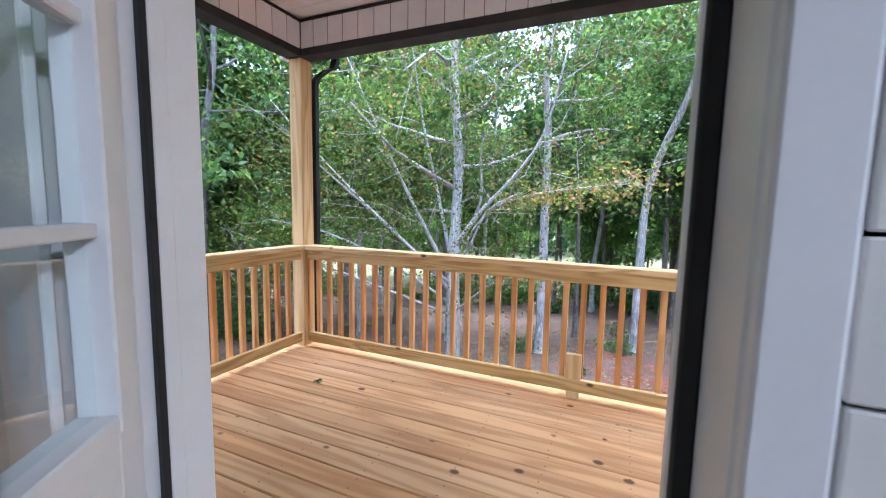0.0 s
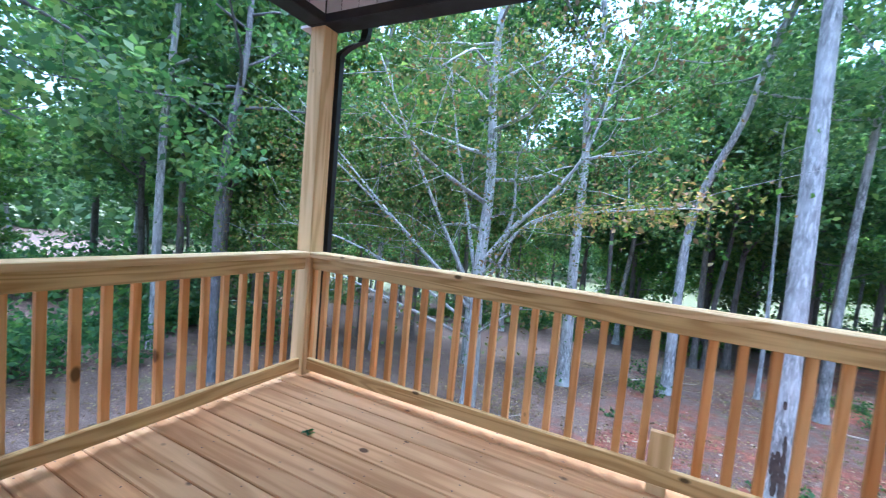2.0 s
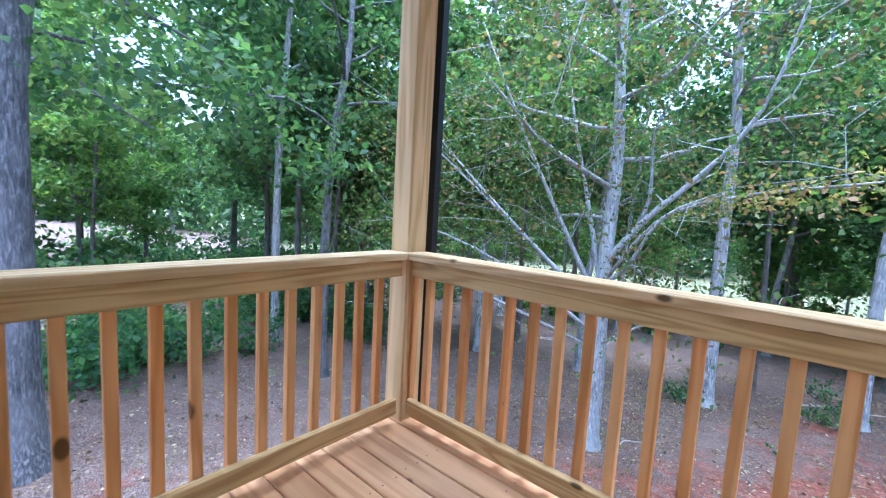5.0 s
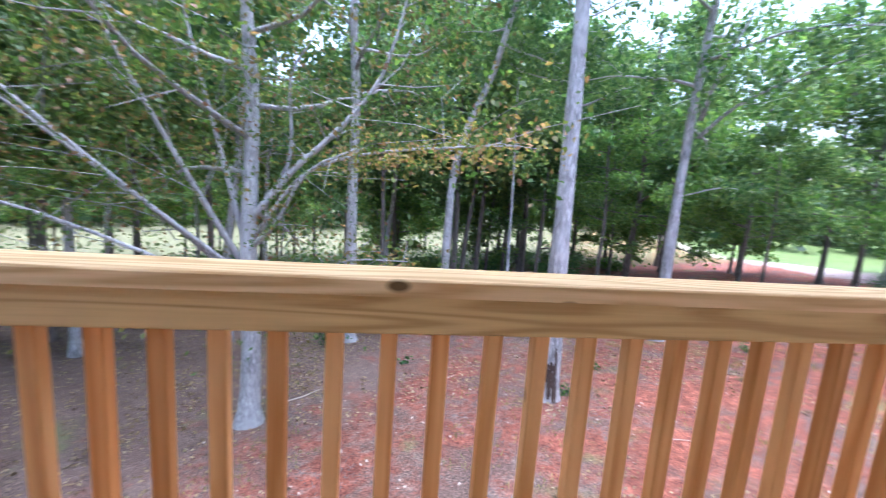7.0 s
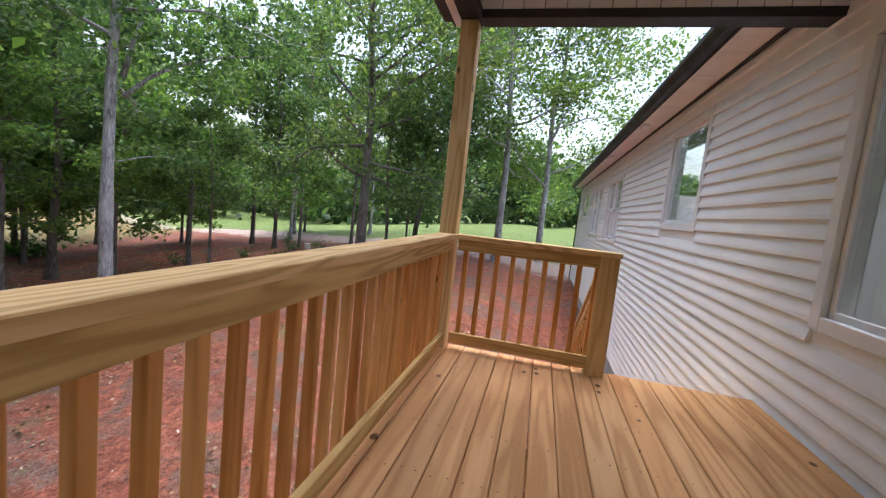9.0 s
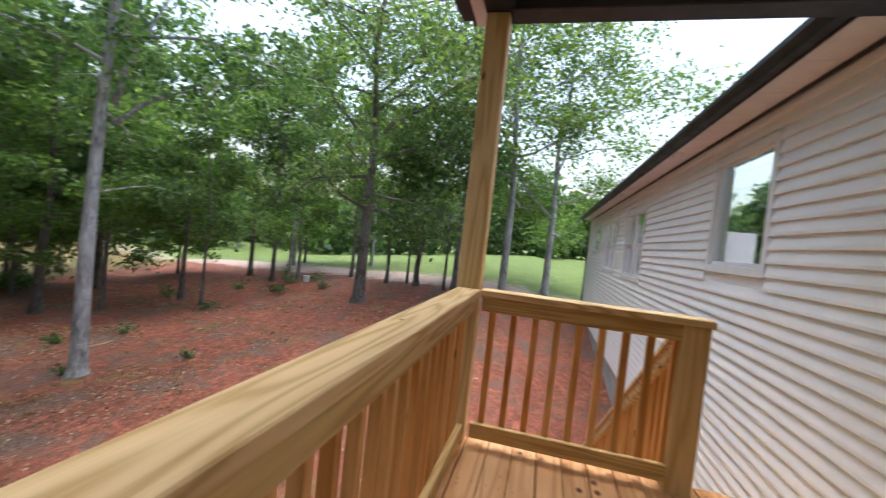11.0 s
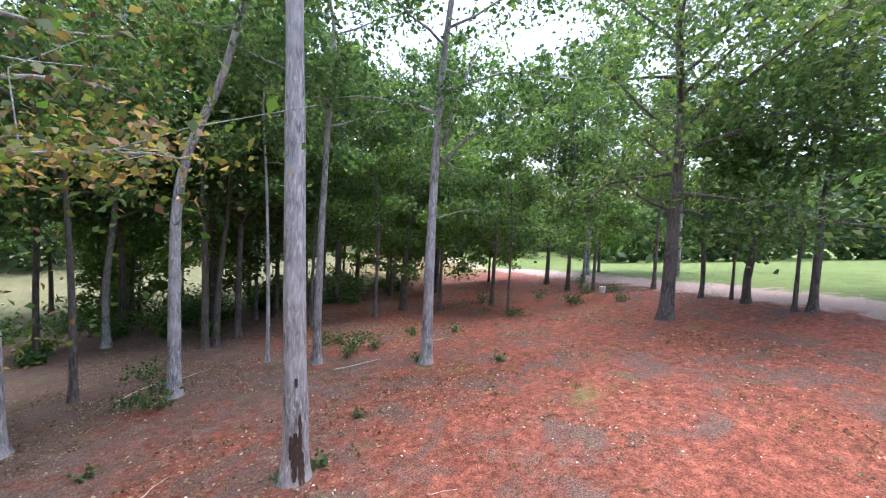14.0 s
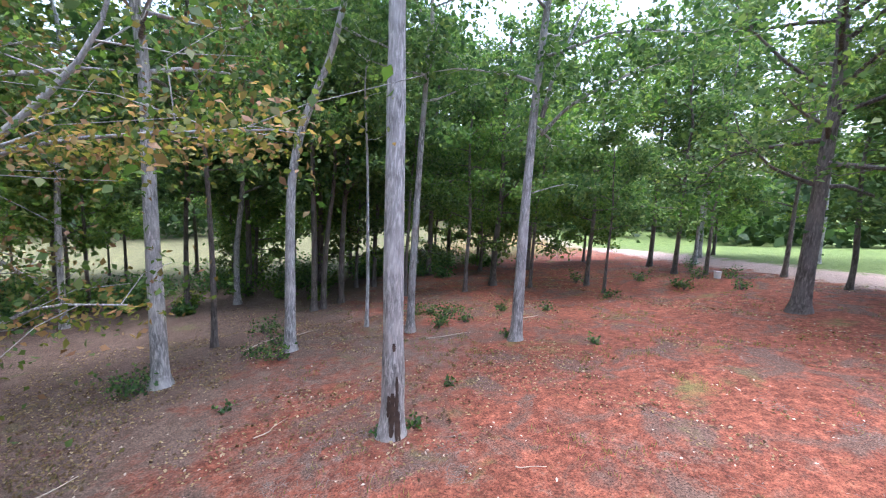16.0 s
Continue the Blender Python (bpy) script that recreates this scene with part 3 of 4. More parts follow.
porch_beam("beam_front", (-0.16, 0.004, BEAM), (4.88, 0.16, CEIL + 0.05), 0, (-0.004, 0.003))
porch_beam("beam_west", (-0.16, WALL + 0.01, BEAM), (-0.004, 0.002, CEIL + 0.05), 1, (0.004, -0.003))
porch_beam("beam_east", (4.724, WALL + 0.01, BEAM), (4.88, 0.002, CEIL + 0.05), 1, (4.716, 4.723))
tagged(block("trim_corner", (-0.002, -0.012, BEAM + 0.06), (0.010, 0.0, CEIL - 0.03), M_BLACK, ch=0.002), "black corner trim between beam panels", "trim", kind="structure")
gutter("porch_gutter", (-0.4, 0.30, 2.72), (5.05, 0, 0), 0, "black metal gutter on the porch eave")
tagged(block("porch_fascia", (-0.42, 0.275, 2.69), (5.07, 0.298, 2.93), M_BLACK, ch=0.003), "black porch fascia", "fascia", kind="structure")
tagged(block("porch_soffit", (-0.42, 0.165, 2.69), (5.07, 0.273, 2.71), M_SOFFIT, ch=0.0), "white porch soffit", "soffit", kind="structure")
downspout("porch_downspout", [(-0.02, 0.19, G(0, 0.2) + 0.1), (-0.02, 0.19, 2.40), (-0.015, 0.20, 2.46), (0.05, 0.27, 2.55), (0.09, 0.33, 2.60), (0.1, 0.35, 2.73)], "black metal downspout behind the corner post")

# ---- deck ----
R, CAP = 4.72, 0.95
deck = empty("deck", (0, 0, 0), "new treated pine deck with screwed boards", "deck", kind="structure")
for y in (0.12, -0.55, -1.25, -2.16):
    block("joist", (-0.13, y - 0.019, -0.265), (4.86, y + 0.019, -0.031), M_RAIL_X, deck, ch=0.002)
for x in (-0.13, 1.1, 2.36, 3.6, 4.82):
    block("rim_joist", (x, -2.20, -0.268), (x + 0.038, 0.14, -0.032), M_RAIL_Y, deck, ch=0.002)
for x, y in ((-0.155, 0.015), (2.3, 0.015), (4.735, 0.015), (4.735, -1.24)):
    block("deck_post", (x, y, G(x, y) - 0.2), (x + 0.14, y + 0.14, -0.27), M_POST, deck, ch=0.006)

# front, west and east guard rails


def guard(name, a, b, axis, outer, count, first, step, label):
    """A guard rail along axis from a to b; outer: +1 or -1, the side away from the deck."""
    t = empty(name, (0, 0, 0), label, "railing", "guard rails of the deck")
    sub = M_SUB_X if axis == 0 else M_SUB_Y
    face = a[1 - axis]
    def B(nm, lo, hi, d0, d1, z0, z1, m, lab="", ch=0.004):
        p, q = [0, 0, z0], [0, 0, z1]
        p[axis], q[axis] = lo, hi
        c0, c1 = face + outer * d0, face + outer * d1
        p[1 - axis], q[1 - axis] = min(c0, c1), max(c0, c1)
        return block(nm, tuple(p), tuple(q), m, t, lab, ch)
    lo, hi = a[axis], b[axis]
    cap = mitred_cap(lo, hi, face, outer, axis, t)
    B("top_rail", lo + 0.016, hi - 0.016, 0.018, 0.056, 0.823, 0.911, sub)
    B("bottom_rail", lo + 0.016, hi - 0.016, 0.018, 0.056, 0.052, 0.141, sub)
    me = None
    for i in range(count):
        c = first + i * step
        if me is None:
            bm = add_box(bmesh.new(), (-0.019, -0.019, 0.035), (0.019, 0.019, 0.91), 0.003)
            me = bpy.data.meshes.new("baluster")
            bm.to_mesh(me)
            bm.free()
            me.materials.append(M_BAL)
        ob = new("baluster", me)
        pos = [0, 0, 0]
        pos[axis], pos[1 - axis] = c, face + outer * 0.0765
        ob.location = pos
        ob.rotation_euler = (radians(random.uniform(-0.25, 0.25)), radians(random.uniform(-0.25, 0.25)), random.choice((0, math.pi / 2, math.pi)))
        ob.parent = t
    return t


def mitred_cap(lo, hi, face, outer, axis, parent):
    """The flat cap board, its ends cut at 45 degrees where two meet."""
    z0, z1, w, c = 0.912, CAP, 0.14, 0.004
    V = []
    for z, i in ((z0, 0.0), (z1 - c, 0.0), (z1, c)):
        for along, d in ((lo, i), (hi, i), (hi, w - i), (lo, w - i)):
            p = [0, 0, z]
            p[axis], p[1 - axis] = along, face + outer * d
            V.append(tuple(p))
    F = [(0, 3, 2, 1), (8, 9, 10, 11)]
    for k in (0, 4):
        for j in range(4):
            n = (j + 1) % 4
            F.append((k + j, k + n, k + 4 + n, k + 4 + j))
    bm = bmesh.new()
    vs = [bm.verts.new(v) for v in V]
    for f in F:
        bm.faces.new([vs[i] for i in f])
    bmesh.ops.recalc_face_normals(bm, faces=bm.faces)
    return part("cap", bm, M_RAIL_X if axis == 0 else M_RAIL_Y, parent, "flat pine cap board with wavy grain")


guard("front_railing", (0.0, 0.0), (R, 0.0), 0, 1, 39, -0.017, 0.1223, "treated pine guard rail along the yard side")
guard("west_railing", (0.0, -2.315), (0.0, 0.0), 1, -1, 18, -0.124 - 17 * 0.1222, 0.1222, "treated pine guard rail running to the house")
guard("east_railing", (R, -1.245), (R, 0.0), 1, 1, 9, -0.079 - 8 * 0.1265, 0.1265, "short treated pine guard rail beside the stairs")
for nm, x0, y0, z1, lab in (("corner_post", -0.155, 0.015, BEAM, "square pine corner post holding the porch roof"), ("corner_post", R + 0.015, 0.015, BEAM, "square pine post at the stair end holding the roof"), ("newel_post", R + 0.015, -1.235, 0.911, "short square pine newel post under the cap")):
    tagged(block(nm, (x0, y0, -0.26), (x0 + 0.14, y0 + 0.14, z1), M_POST, ch=0.007), lab, "post", "posts of the deck")
splice = empty("wood_block", (0, 0, 0), "pine splice block standing on the bottom rail", "block")
block("block", (2.337, 0.019, 0.1415), (2.440, 0.056, 0.32), M_POST, splice, ch=0.003)
block("foot", (2.345, 0.021, 0.0005), (2.432, 0.054, 0.0515), M_POST, splice, ch=0.003)

# ---- stairs down beside the house ----
stairs = empty("stairs", (0, 0, 0), "treated pine stairs going down beside the house", "stairs", kind="structure")
RISE, RUN, X0 = 0.185, 0.262, 4.865
N_STEP = 14
for i in range(N_STEP):
    z = -(i + 1) * RISE
    block("tread", (X0 + i * RUN, -2.19, z - 0.035), (X0 + (i + 1) * RUN + 0.02, -1.22, z), M_RAIL_Y, stairs, ch=0.004)
    block("riser", (X0 + i * RUN - 0.002, -2.18, z + 0.001), (X0 + i * RUN + 0.018, -1.23, z + RISE - 0.036), M_RAIL_Y, stairs, ch=0.001)
END = (X0 + N_STEP * RUN, -N_STEP * RISE)


def sloped(name, x0, z0, x1, z1, y0, y1, h, material, parent, label=""):
    bm = bmesh.new()
    vs = [bm.verts.new(p) for p in ((x0, y0, z0), (x1, y0, z1), (x1, y1, z1), (x0, y1, z0), (x0, y0, z0 + h), (x1, y0, z1 + h), (x1, y1, z1 + h), (x0, y1, z0 + h))]
    for f in ((0, 3, 2, 1), (4, 5, 6, 7), (0, 1, 5, 4), (1, 2, 6, 5), (2, 3, 7, 6), (3, 0, 4, 7)):
        bm.faces.new([vs[i] for i in f])
    bmesh.ops.bevel(bm, geom=list(bm.edges), offset=0.004, segments=1, affect="EDGES")
    return part(name, bm, material, parent, label)


for y in (-1.215, -2.235):
    sloped("stringer", X0, -0.42, END[0] + 0.05, END[1] - 0.42, y, y + 0.038, 0.36, M_RAIL_X, stairs)
stair_rail = empty("stair_railing", (0, 0, 0), "sloping treated pine stair rail with balusters", "railing")
sl = (END[1] - 0.0) / (END[0] - X0)
Y1 = -1.19
sloped("cap", R + 0.155, 0.90, END[0], 0.90 + sl * (END[0] - R - 0.155), Y1 - 0.03, Y1 + 0.06, 0.038, M_RAIL_X, stair_rail)
sloped("top_rail", R + 0.155, 0.81, END[0], 0.81 + sl * (END[0] - R - 0.155), Y1, Y1 + 0.038, 0.088, M_RAIL_X, stair_rail)
sloped("bottom_rail", R + 0.155, 0.05, END[0], 0.05 + sl * (END[0] - R - 0.155), Y1, Y1 + 0.038, 0.088, M_RAIL_X, stair_rail)
for i in range(28):
    x = R + 0.24 + i * 0.1255
    z = sl * (x - R - 0.155)
    block("baluster", (x - 0.019, Y1 - 0.039, z + 0.03), (x + 0.019, Y1 - 0.001, z + 0.88), M_BAL, stair_rail)
block("post", (END[0], -1.235, END[1] - 0.5), (END[0] + 0.09, -1.145, END[1] + 1.0), M_POST, stair_rail)

# ---- door and room behind it ----
door_frame = empty("door_frame", (1.73, WALL, 0), "white painted door frame with black weatherstrip", "door frame", kind="structure")


def dpart(name, a, b, m, label="", ch=0.003):
    ob = block(name, a, b, m, door_frame, label, ch)
    ob.matrix_parent_inverse = Matrix.Translation(door_frame.location).inverted()
    return ob


HX0, HX1, HZ = 1.845, 2.705, 2.07
dpart("jamb", (DOOR[0], INNER + 0.088, 0.0), (HX0 - 0.012, WALL + 0.004, HZ + 0.03), M_WHITE)
dpart("jamb", (HX1 + 0.012, INNER - 0.012, 0.0), (DOOR[1], WALL + 0.004, HZ + 0.03), M_WHITE)
dpart("jamb_head", (DOOR[0], INNER - 0.012, HZ + 0.031), (DOOR[1], WALL + 0.004, DOOR[3]), M_WHITE)
dpart("stop", (HX0 - 0.012, INNER + 0.128, 0.0), (HX0 + 0.002, WALL + 0.0, HZ + 0.03), M_WHITE)
dpart("stop", (HX1 - 0.010, INNER + 0.128, 0.0), (HX1 + 0.012, WALL + 0.0, HZ + 0.03), M_WHITE)
dpart("weatherstrip", (HX0 - 0.012, INNER + 0.113, 0.01), (HX0 + 0.006, INNER + 0.127, HZ + 0.02), M_RUBBER, "black rubber weatherstrip")
dpart("weatherstrip", (HX1 - 0.008, INNER + 0.112, 0.01), (HX1 + 0.012, INNER + 0.127, HZ + 0.02), M_RUBBER, "black rubber weatherstrip")
dpart("casing", (HX1 + 0.014, INNER - 0.032, 0.0), (HX1 + 0.06, INNER - 0.013, HZ + 0.17), M_WHITE)
dpart("casing", (DOOR[0] - 0.10, INNER - 0.032, 0.0), (HX0 - 0.04, INNER - 0.013, HZ + 0.17), M_WHITE)
dpart("casing_head", (HX0 - 0.039, INNER - 0.032, HZ + 0.04), (HX1 + 0.019, INNER - 0.013, HZ + 0.17), M_WHITE)
dpart("strike_plate", (HX1 + 0.004, INNER + 0.05, 0.93), (HX1 + 0.0125, INNER + 0.078, 1.02), M_BLACK, "black strike plate")
dpart("outer_trim", (DOOR[0] - 0.005, WALL + 0.0, -0.0), (HX0 - 0.007, WALL + 0.068, HZ + 0.09), M_WHITE)
dpart("outer_trim", (HX1 + 0.007, WALL + 0.0, -0.0), (DOOR[1] + 0.005, WALL + 0.068, HZ + 0.09), M_WHITE)
dpart("threshold", (DOOR[0], INNER - 0.01, -0.04), (DOOR[1], WALL + 0.03, 0.012), M_SCREW, "dark metal threshold")

door = empty("door_1", (HX0 - 0.006, INNER + 0.086, 0.015), "white panel door with divided glass, standing open inwards", "door", kind="structure")
DW, DH, DT = 0.87, 2.03, 0.045


def leafpart(name, a, b, m, label="", ch=0.003):
    return block(name, a, b, m, door, label, ch)


GX0, GX1, GZ0, GZ1 = 0.07, 0.755, 0.945, 1.90
leafpart("hinge_stile", (0, -DT, 0), (GX0, 0, DH), M_WHITE)
leafpart("lock_stile", (GX1, -DT, 0), (DW, 0, DH), M_WHITE)
leafpart("bottom_rail", (GX0, -DT, 0), (GX1, 0, GZ0), M_WHITE)
leafpart("top_rail", (GX0, -DT, GZ1), (GX1, 0, DH), M_WHITE)
part("moulding", trim_frame(bmesh.new(), GX0 - 0.02, GX1 + 0.02, GZ0 - 0.02, GZ1 + 0.02, 0.035, -DT - 0.012, 0.012), M_WHITE, door)
for k in (1, 2):
    x = GX0 + (GX1 - GX0) * k / 3
    leafpart("muntin", (x - 0.012, -DT + 0.006, GZ0 + 0.01), (x + 0.012, -0.006, GZ1 - 0.01), M_WHITE)
for k in (1, 2):
    z = GZ0 + (GZ1 - GZ0) * k / 3
    leafpart("muntin", (GX0 + 0.01, -DT + 0.004, z - 0.012), (GX1 - 0.01, -0.004, z + 0.012), M_WHITE)
g = leafpart("glass", (GX0 + 0.005, -DT / 2 - 0.003, GZ0 + 0.005), (GX1 - 0.005, -DT / 2 + 0.003, GZ1 - 0.005), M_GLASS, ch=0.0)
g.visible_shadow = False
for x in (0.12, 0.45):
    part("panel_moulding", trim_frame(bmesh.new(), x, x + 0.30, 0.2, 0.72, 0.03, -DT - 0.008, 0.008), M_WHITE, door)
leafpart("knob", (DW - 0.08, 0.0, 0.92), (DW - 0.04, 0.05, 0.98), M_BLACK, "black door knob", 0.012)
door.rotation_euler = (0, 0, radians(-55))

floor = tagged(block("floor", (LEFT + 0.17, -7.5, -0.06), (7.0, INNER - 0.002, 0.004), M_FLOOR, ch=0.0), "room floor of brown planks", "floor", kind="structure")
room_ceiling = tagged(block("room_ceiling", (LEFT + 0.17, -7.5, 2.46), (7.0, INNER - 0.002, 2.52), M_WALL, ch=0.0), "white room ceiling", "ceiling", kind="structure")
tagged(block("wall_room_south", (LEFT + 0.17, -7.6, -0.06), (7.0, -7.5, 2.52), M_WALL, ch=0.0), "grey painted room wall", "wall", kind="structure")
tagged(block("wall_room_east", (7.0, -7.6, -0.06), (7.1, INNER - 0.002, 2.52), M_WALL, ch=0.0), "grey painted room wall", "wall", kind="structure")
tiled = tagged(block("wall_room_north", (HX1 + 0.063, INNER - 0.012, 0.0), (3.2, INNER - 0.001, 2.45), M_GROUT, ch=0.0), "kitchen wall with white tiles and grey joints", "wall", kind="structure")
tagged(part("wall_lining", wall_boxes(bmesh.new(), LEFT + 0.17, 7.0, 0.0, 2.455, INNER - 0.009, INNER - 0.001, [(DOOR[0] - 0.1, 3.2, 0.0, 2.3), *WINDOWS]), M_WALL), "white painted plasterboard", "wall", kind="structure")
for r in range(22):
    for c in range(3):
        x = HX1 + 0.067 + c * 0.155 - (0.07 if r % 2 else 0)
        a, b = max(x, HX1 + 0.065), min(x + 0.152, 3.2)
        if b - a > 0.02:
            block("tile", (a, INNER - 0.022, 0.02 + r * 0.108), (b, INNER - 0.011, 0.02 + r * 0.108 + 0.105), M_TILE, tiled, ch=0.002)
plate = empty("outlet", (HX1 + 0.17, INNER - 0.023, 1.13), "white wall outlet plate on the tiles", "outlet")
block("cover", (-0.035, -0.006, -0.06), (0.045, 0.0, 0.06), M_WHITE, plate, ch=0.003)
for z in (-0.022, 0.022):
    block("socket", (-0.012, -0.008, z - 0.014), (0.022, -0.0055, z + 0.014), M_WHITE, plate, ch=0.002)
lamp_m, lnt, lp = mat("lamp_glow")
lp.inputs["Emission Color"].default_value = (1, 0.97, 0.94, 1)
lp.inputs["Emission Strength"].default_value = 34.0
V, F = [], []
tube([(4.8, -3.7, 2.458), (4.8, -3.7, 2.43)], [0.17, 0.16], 24, V, F)
tagged(link_mesh("ceiling_light", V, F, lamp_m), "round white ceiling light, switched on", "lamp")

# ---- ground ----


def ground_sheet():
    xs = np.concatenate([[-900, -300, -120, -70], np.arange(-45, 60.1, 0.75), [80, 130, 300, 900]])
    ys = np.concatenate([[-900, -300, -100, -40], np.arange(-16, 60.1, 0.75), [80, 130, 300, 900]])
    V, F = [], []
    for y in ys:
        for x in xs:
            d = math.hypot(x - 5, y - 8)
            lump = 0.10 * noise.noise((x * 0.35, y * 0.35, 0)) + 0.035 * noise.noise((x * 1.4, y * 1.4, 3)) if d < 70 else 0
            V.append((x, y, G(x, y) + lump))
    n = len(xs)
    for j in range(len(ys) - 1):
        for i in range(n - 1):
            F.append((j * n + i, j * n + i + 1, (j + 1) * n + i + 1, (j + 1) * n + i))
    return tagged(link_mesh("ground", V, F, M_GROUND, smooth=True), "bare red clay yard with leaf litter and thin grass", "ground", kind="structure")


ground_sheet()

# ---- trees that stand singly ----
OAK = "tall pale grey trunk with green leaves high above"
yard_oak = tree("oak_tree", (4.73, 6.87), [(0.0, 0.0, 1.0), (-0.05, 0.04, 3.0), (-0.1, 0.07, 6.0), (-0.16, 0.1, 9.0)], 0.215, 8.8, 17, 3.6, 6000, 0.17, 1, M_BARK, M_LEAF, "straight pale grey trunk with a dark scar near its foot", sides=16, limbs=14)
for a, w, z0, z1 in ((-1.9, 0.05, 0.15, 0.95), (-1.55, 0.035, 0.05, 1.25), (-2.2, 0.03, 0.5, 0.9), (-1.75, 0.03, 1.7, 1.85), (-1.35, 0.03, 0.0, 0.6)):
    V, F = [], []
    for i in range(9):
        z = z0 + (z1 - z0) * i / 8
        r = 0.219 * (1 + 0.5 * math.exp(-z / 0.22)) + 0.006
        d = w * (0.5 + 0.5 * math.sin(math.pi * (i + 0.5) / 9)) / r * (0.8 + 0.4 * (i % 2))
        c = (-0.08 * max(0, z - 1) / 2, 0.06 * max(0, z - 1) / 2)
        V += [(c[0] + r * math.cos(a + s * d), c[1] + r * math.sin(a + s * d), z) for s in (-1, 0, 1)]
        if i:
            F += [(3 * i - 3 + j, 3 * i - 2 + j, 3 * i + 1 + j, 3 * i + j) for j in (0, 1)]
    link_mesh("bark_scar", V, F, M_SCAR, yard_oak, "dark brown bare scar", smooth=True)
tree("oak_tree", (9.8, 10.45), [(0.0, 0.0, 1.0), (-0.02, 0.0, 3.5), (0.02, 0.0, 6.0), (0.05, 0.0, 7.2)], 0.185, 6.6, 16, 3.6, 7000, 0.17, 2, M_BARK, M_LEAF, "pale trunk forking into rising limbs in the yard", sides=14, limbs=14,
     own=[([(0.27, -0.1, 6.3), (1.0, -0.5, 7.2), (2.2, -1.2, 8.0), (3.6, -2.0, 8.6)], 0.07), ([(0.25, -0.1, 6.8), (0.5, -0.3, 8.2), (1.0, -0.8, 10)], 0.08), ([(0.12, -0.08, 4.6), (0.9, -0.6, 4.9), (1.6, -1.0, 4.8)], 0.025)])
tree("bent_tree", (3.35, 13.8), [(0.0, 0.0, 1.5), (0.0, 0.0, 3.7), (0.06, -0.03, 5.6), (0.36, -0.22, 7.2), (1.05, -0.65, 9.1), (1.5, -0.9, 11)], 0.18, 9.4, 17, 3.0, 5000, 0.18, 3, M_BARK, M_LEAF, "slender grey trunk bending to one side", limbs=12)
tree("oak_tree", (0.03, 12.6), [(0.0, 0.0, 1.5), (-0.05, 0.03, 4.5), (-0.05, 0.0, 8.0)], 0.22, 7.4, 17, 3.8, 7000, 0.17, 4, M_BARK, M_LEAF_M, "grey trunk with a vine and turning leaves", sides=14, limbs=16)
tree("thin_tree", (6.2, 15.25), [(0.0, 0.0, 2.0), (-0.1, 0.05, 6.0)], 0.075, 6.5, 12, 1.8, 2500, 0.17, 5, M_BARK, M_LEAF, "thin straight young tree", limbs=10)
tree("oak_tree", (7.44, 13.67), [(0.0, 0.0, 2.0), (0.1, 0.1, 5.0), (0.25, 0.1, 9.0)], 0.15, 7.5, 17, 3.0, 6000, 0.18, 6, M_BARK, M_LEAF, "pinkish grey trunk with side twigs", limbs=14)
tree("oak_tree", (4.75, 20.1), [(0.0, 0.0, 3.0), (-0.1, 0.1, 7.0)], 0.16, 7.0, 16, 3.2, 6000, 0.2, 7, M_BARK_D, M_LEAF, OAK)
tree("oak_tree", (5.2, 20.25), [(0.1, 0.0, 3.0), (0.5, 0.1, 7.0)], 0.14, 7.0, 15, 3.0, 5000, 0.2, 8, M_BARK_D, M_LEAF, OAK)
tree("thin_tree", (0.98, 15.7), [(0.0, 0.0, 3.0), (-0.15, 0.1, 7.0)], 0.11, 6.0, 14, 2.6, 4500, 0.19, 9, M_BARK_D, M_LEAF, "slim dark trunk at the wood's edge")
tree("oak_tree", (14.9, 20.45), [(0.0, 0.0, 2.0), (0.2, 0.0, 5.0)], 0.2, 3.5, 14, 4.2, 9000, 0.2, 10, M_BARK_D, M_LEAF, "spreading dark oak at the wood's edge")
tree("young_tree", (18.4, 16.6), [(0.0, 0.0, 2.0), (0.05, 0.0, 4.0)], 0.12, 2.6, 13, 4.2, 9000, 0.22, 11, M_BARK_D, M_LEAF_Y, "young tree with bright green leaves")
tree("oak_tree", (19.3, 7.62), [(0.0, 0.0, 2.0), (0.1, 0.05, 5.0), (0.15, 0.1, 8.0)], 0.27, 4.0, 18, 5.6, 15500, 0.19, 12, M_BARK_D, M_LEAF, "big oak with spreading leafy limbs in the yard", sides=14, limbs=30)
tree("leaning_tree", (24.15, 6.45), [(0.0, 0.0, 1.5), (0.7, -0.4, 5.0)], 0.16, 4.5, 14, 3.0, 4000, 0.2, 13, M_BARK_D, M_LEAF, "leaning slim tree beside the drive")
tree("leaning_tree", (24.5, 8.4), [(0.0, 0.0, 1.5), (-0.2, 0.2, 5.0)], 0.11, 4.5, 11, 2.0, 3000, 0.19, 14, M_BARK_D, M_LEAF, "slim upright tree beside the drive")
tree("young_tree", (22.9, 4.0), [(0.0, 0.0, 2.0), (0.05, 0.0, 4.0)], 0.15, 2.6, 14, 3.6, 5500, 0.2, 15, M_BARK_D, M_LEAF, "leafy tree near the drive")
tree("oak_tree", (22.7, 1.5), [(0.0, 0.0, 2.0), (0.05, 0.0, 5.0)], 0.2, 4.5, 19, 5.6, 15000, 0.19, 16, M_BARK, M_LEAF, "tall tree with a loose crown near the house")
tree("oak_tree", (25.3, -0.6), [(0.0, 0.0, 2.0), (0.05, 0.0, 5.0)], 0.2, 2.8, 17, 5.6, 15000, 0.19, 17, M_BARK, M_LEAF_Y, "tall tree with yellowing leaves near the house")
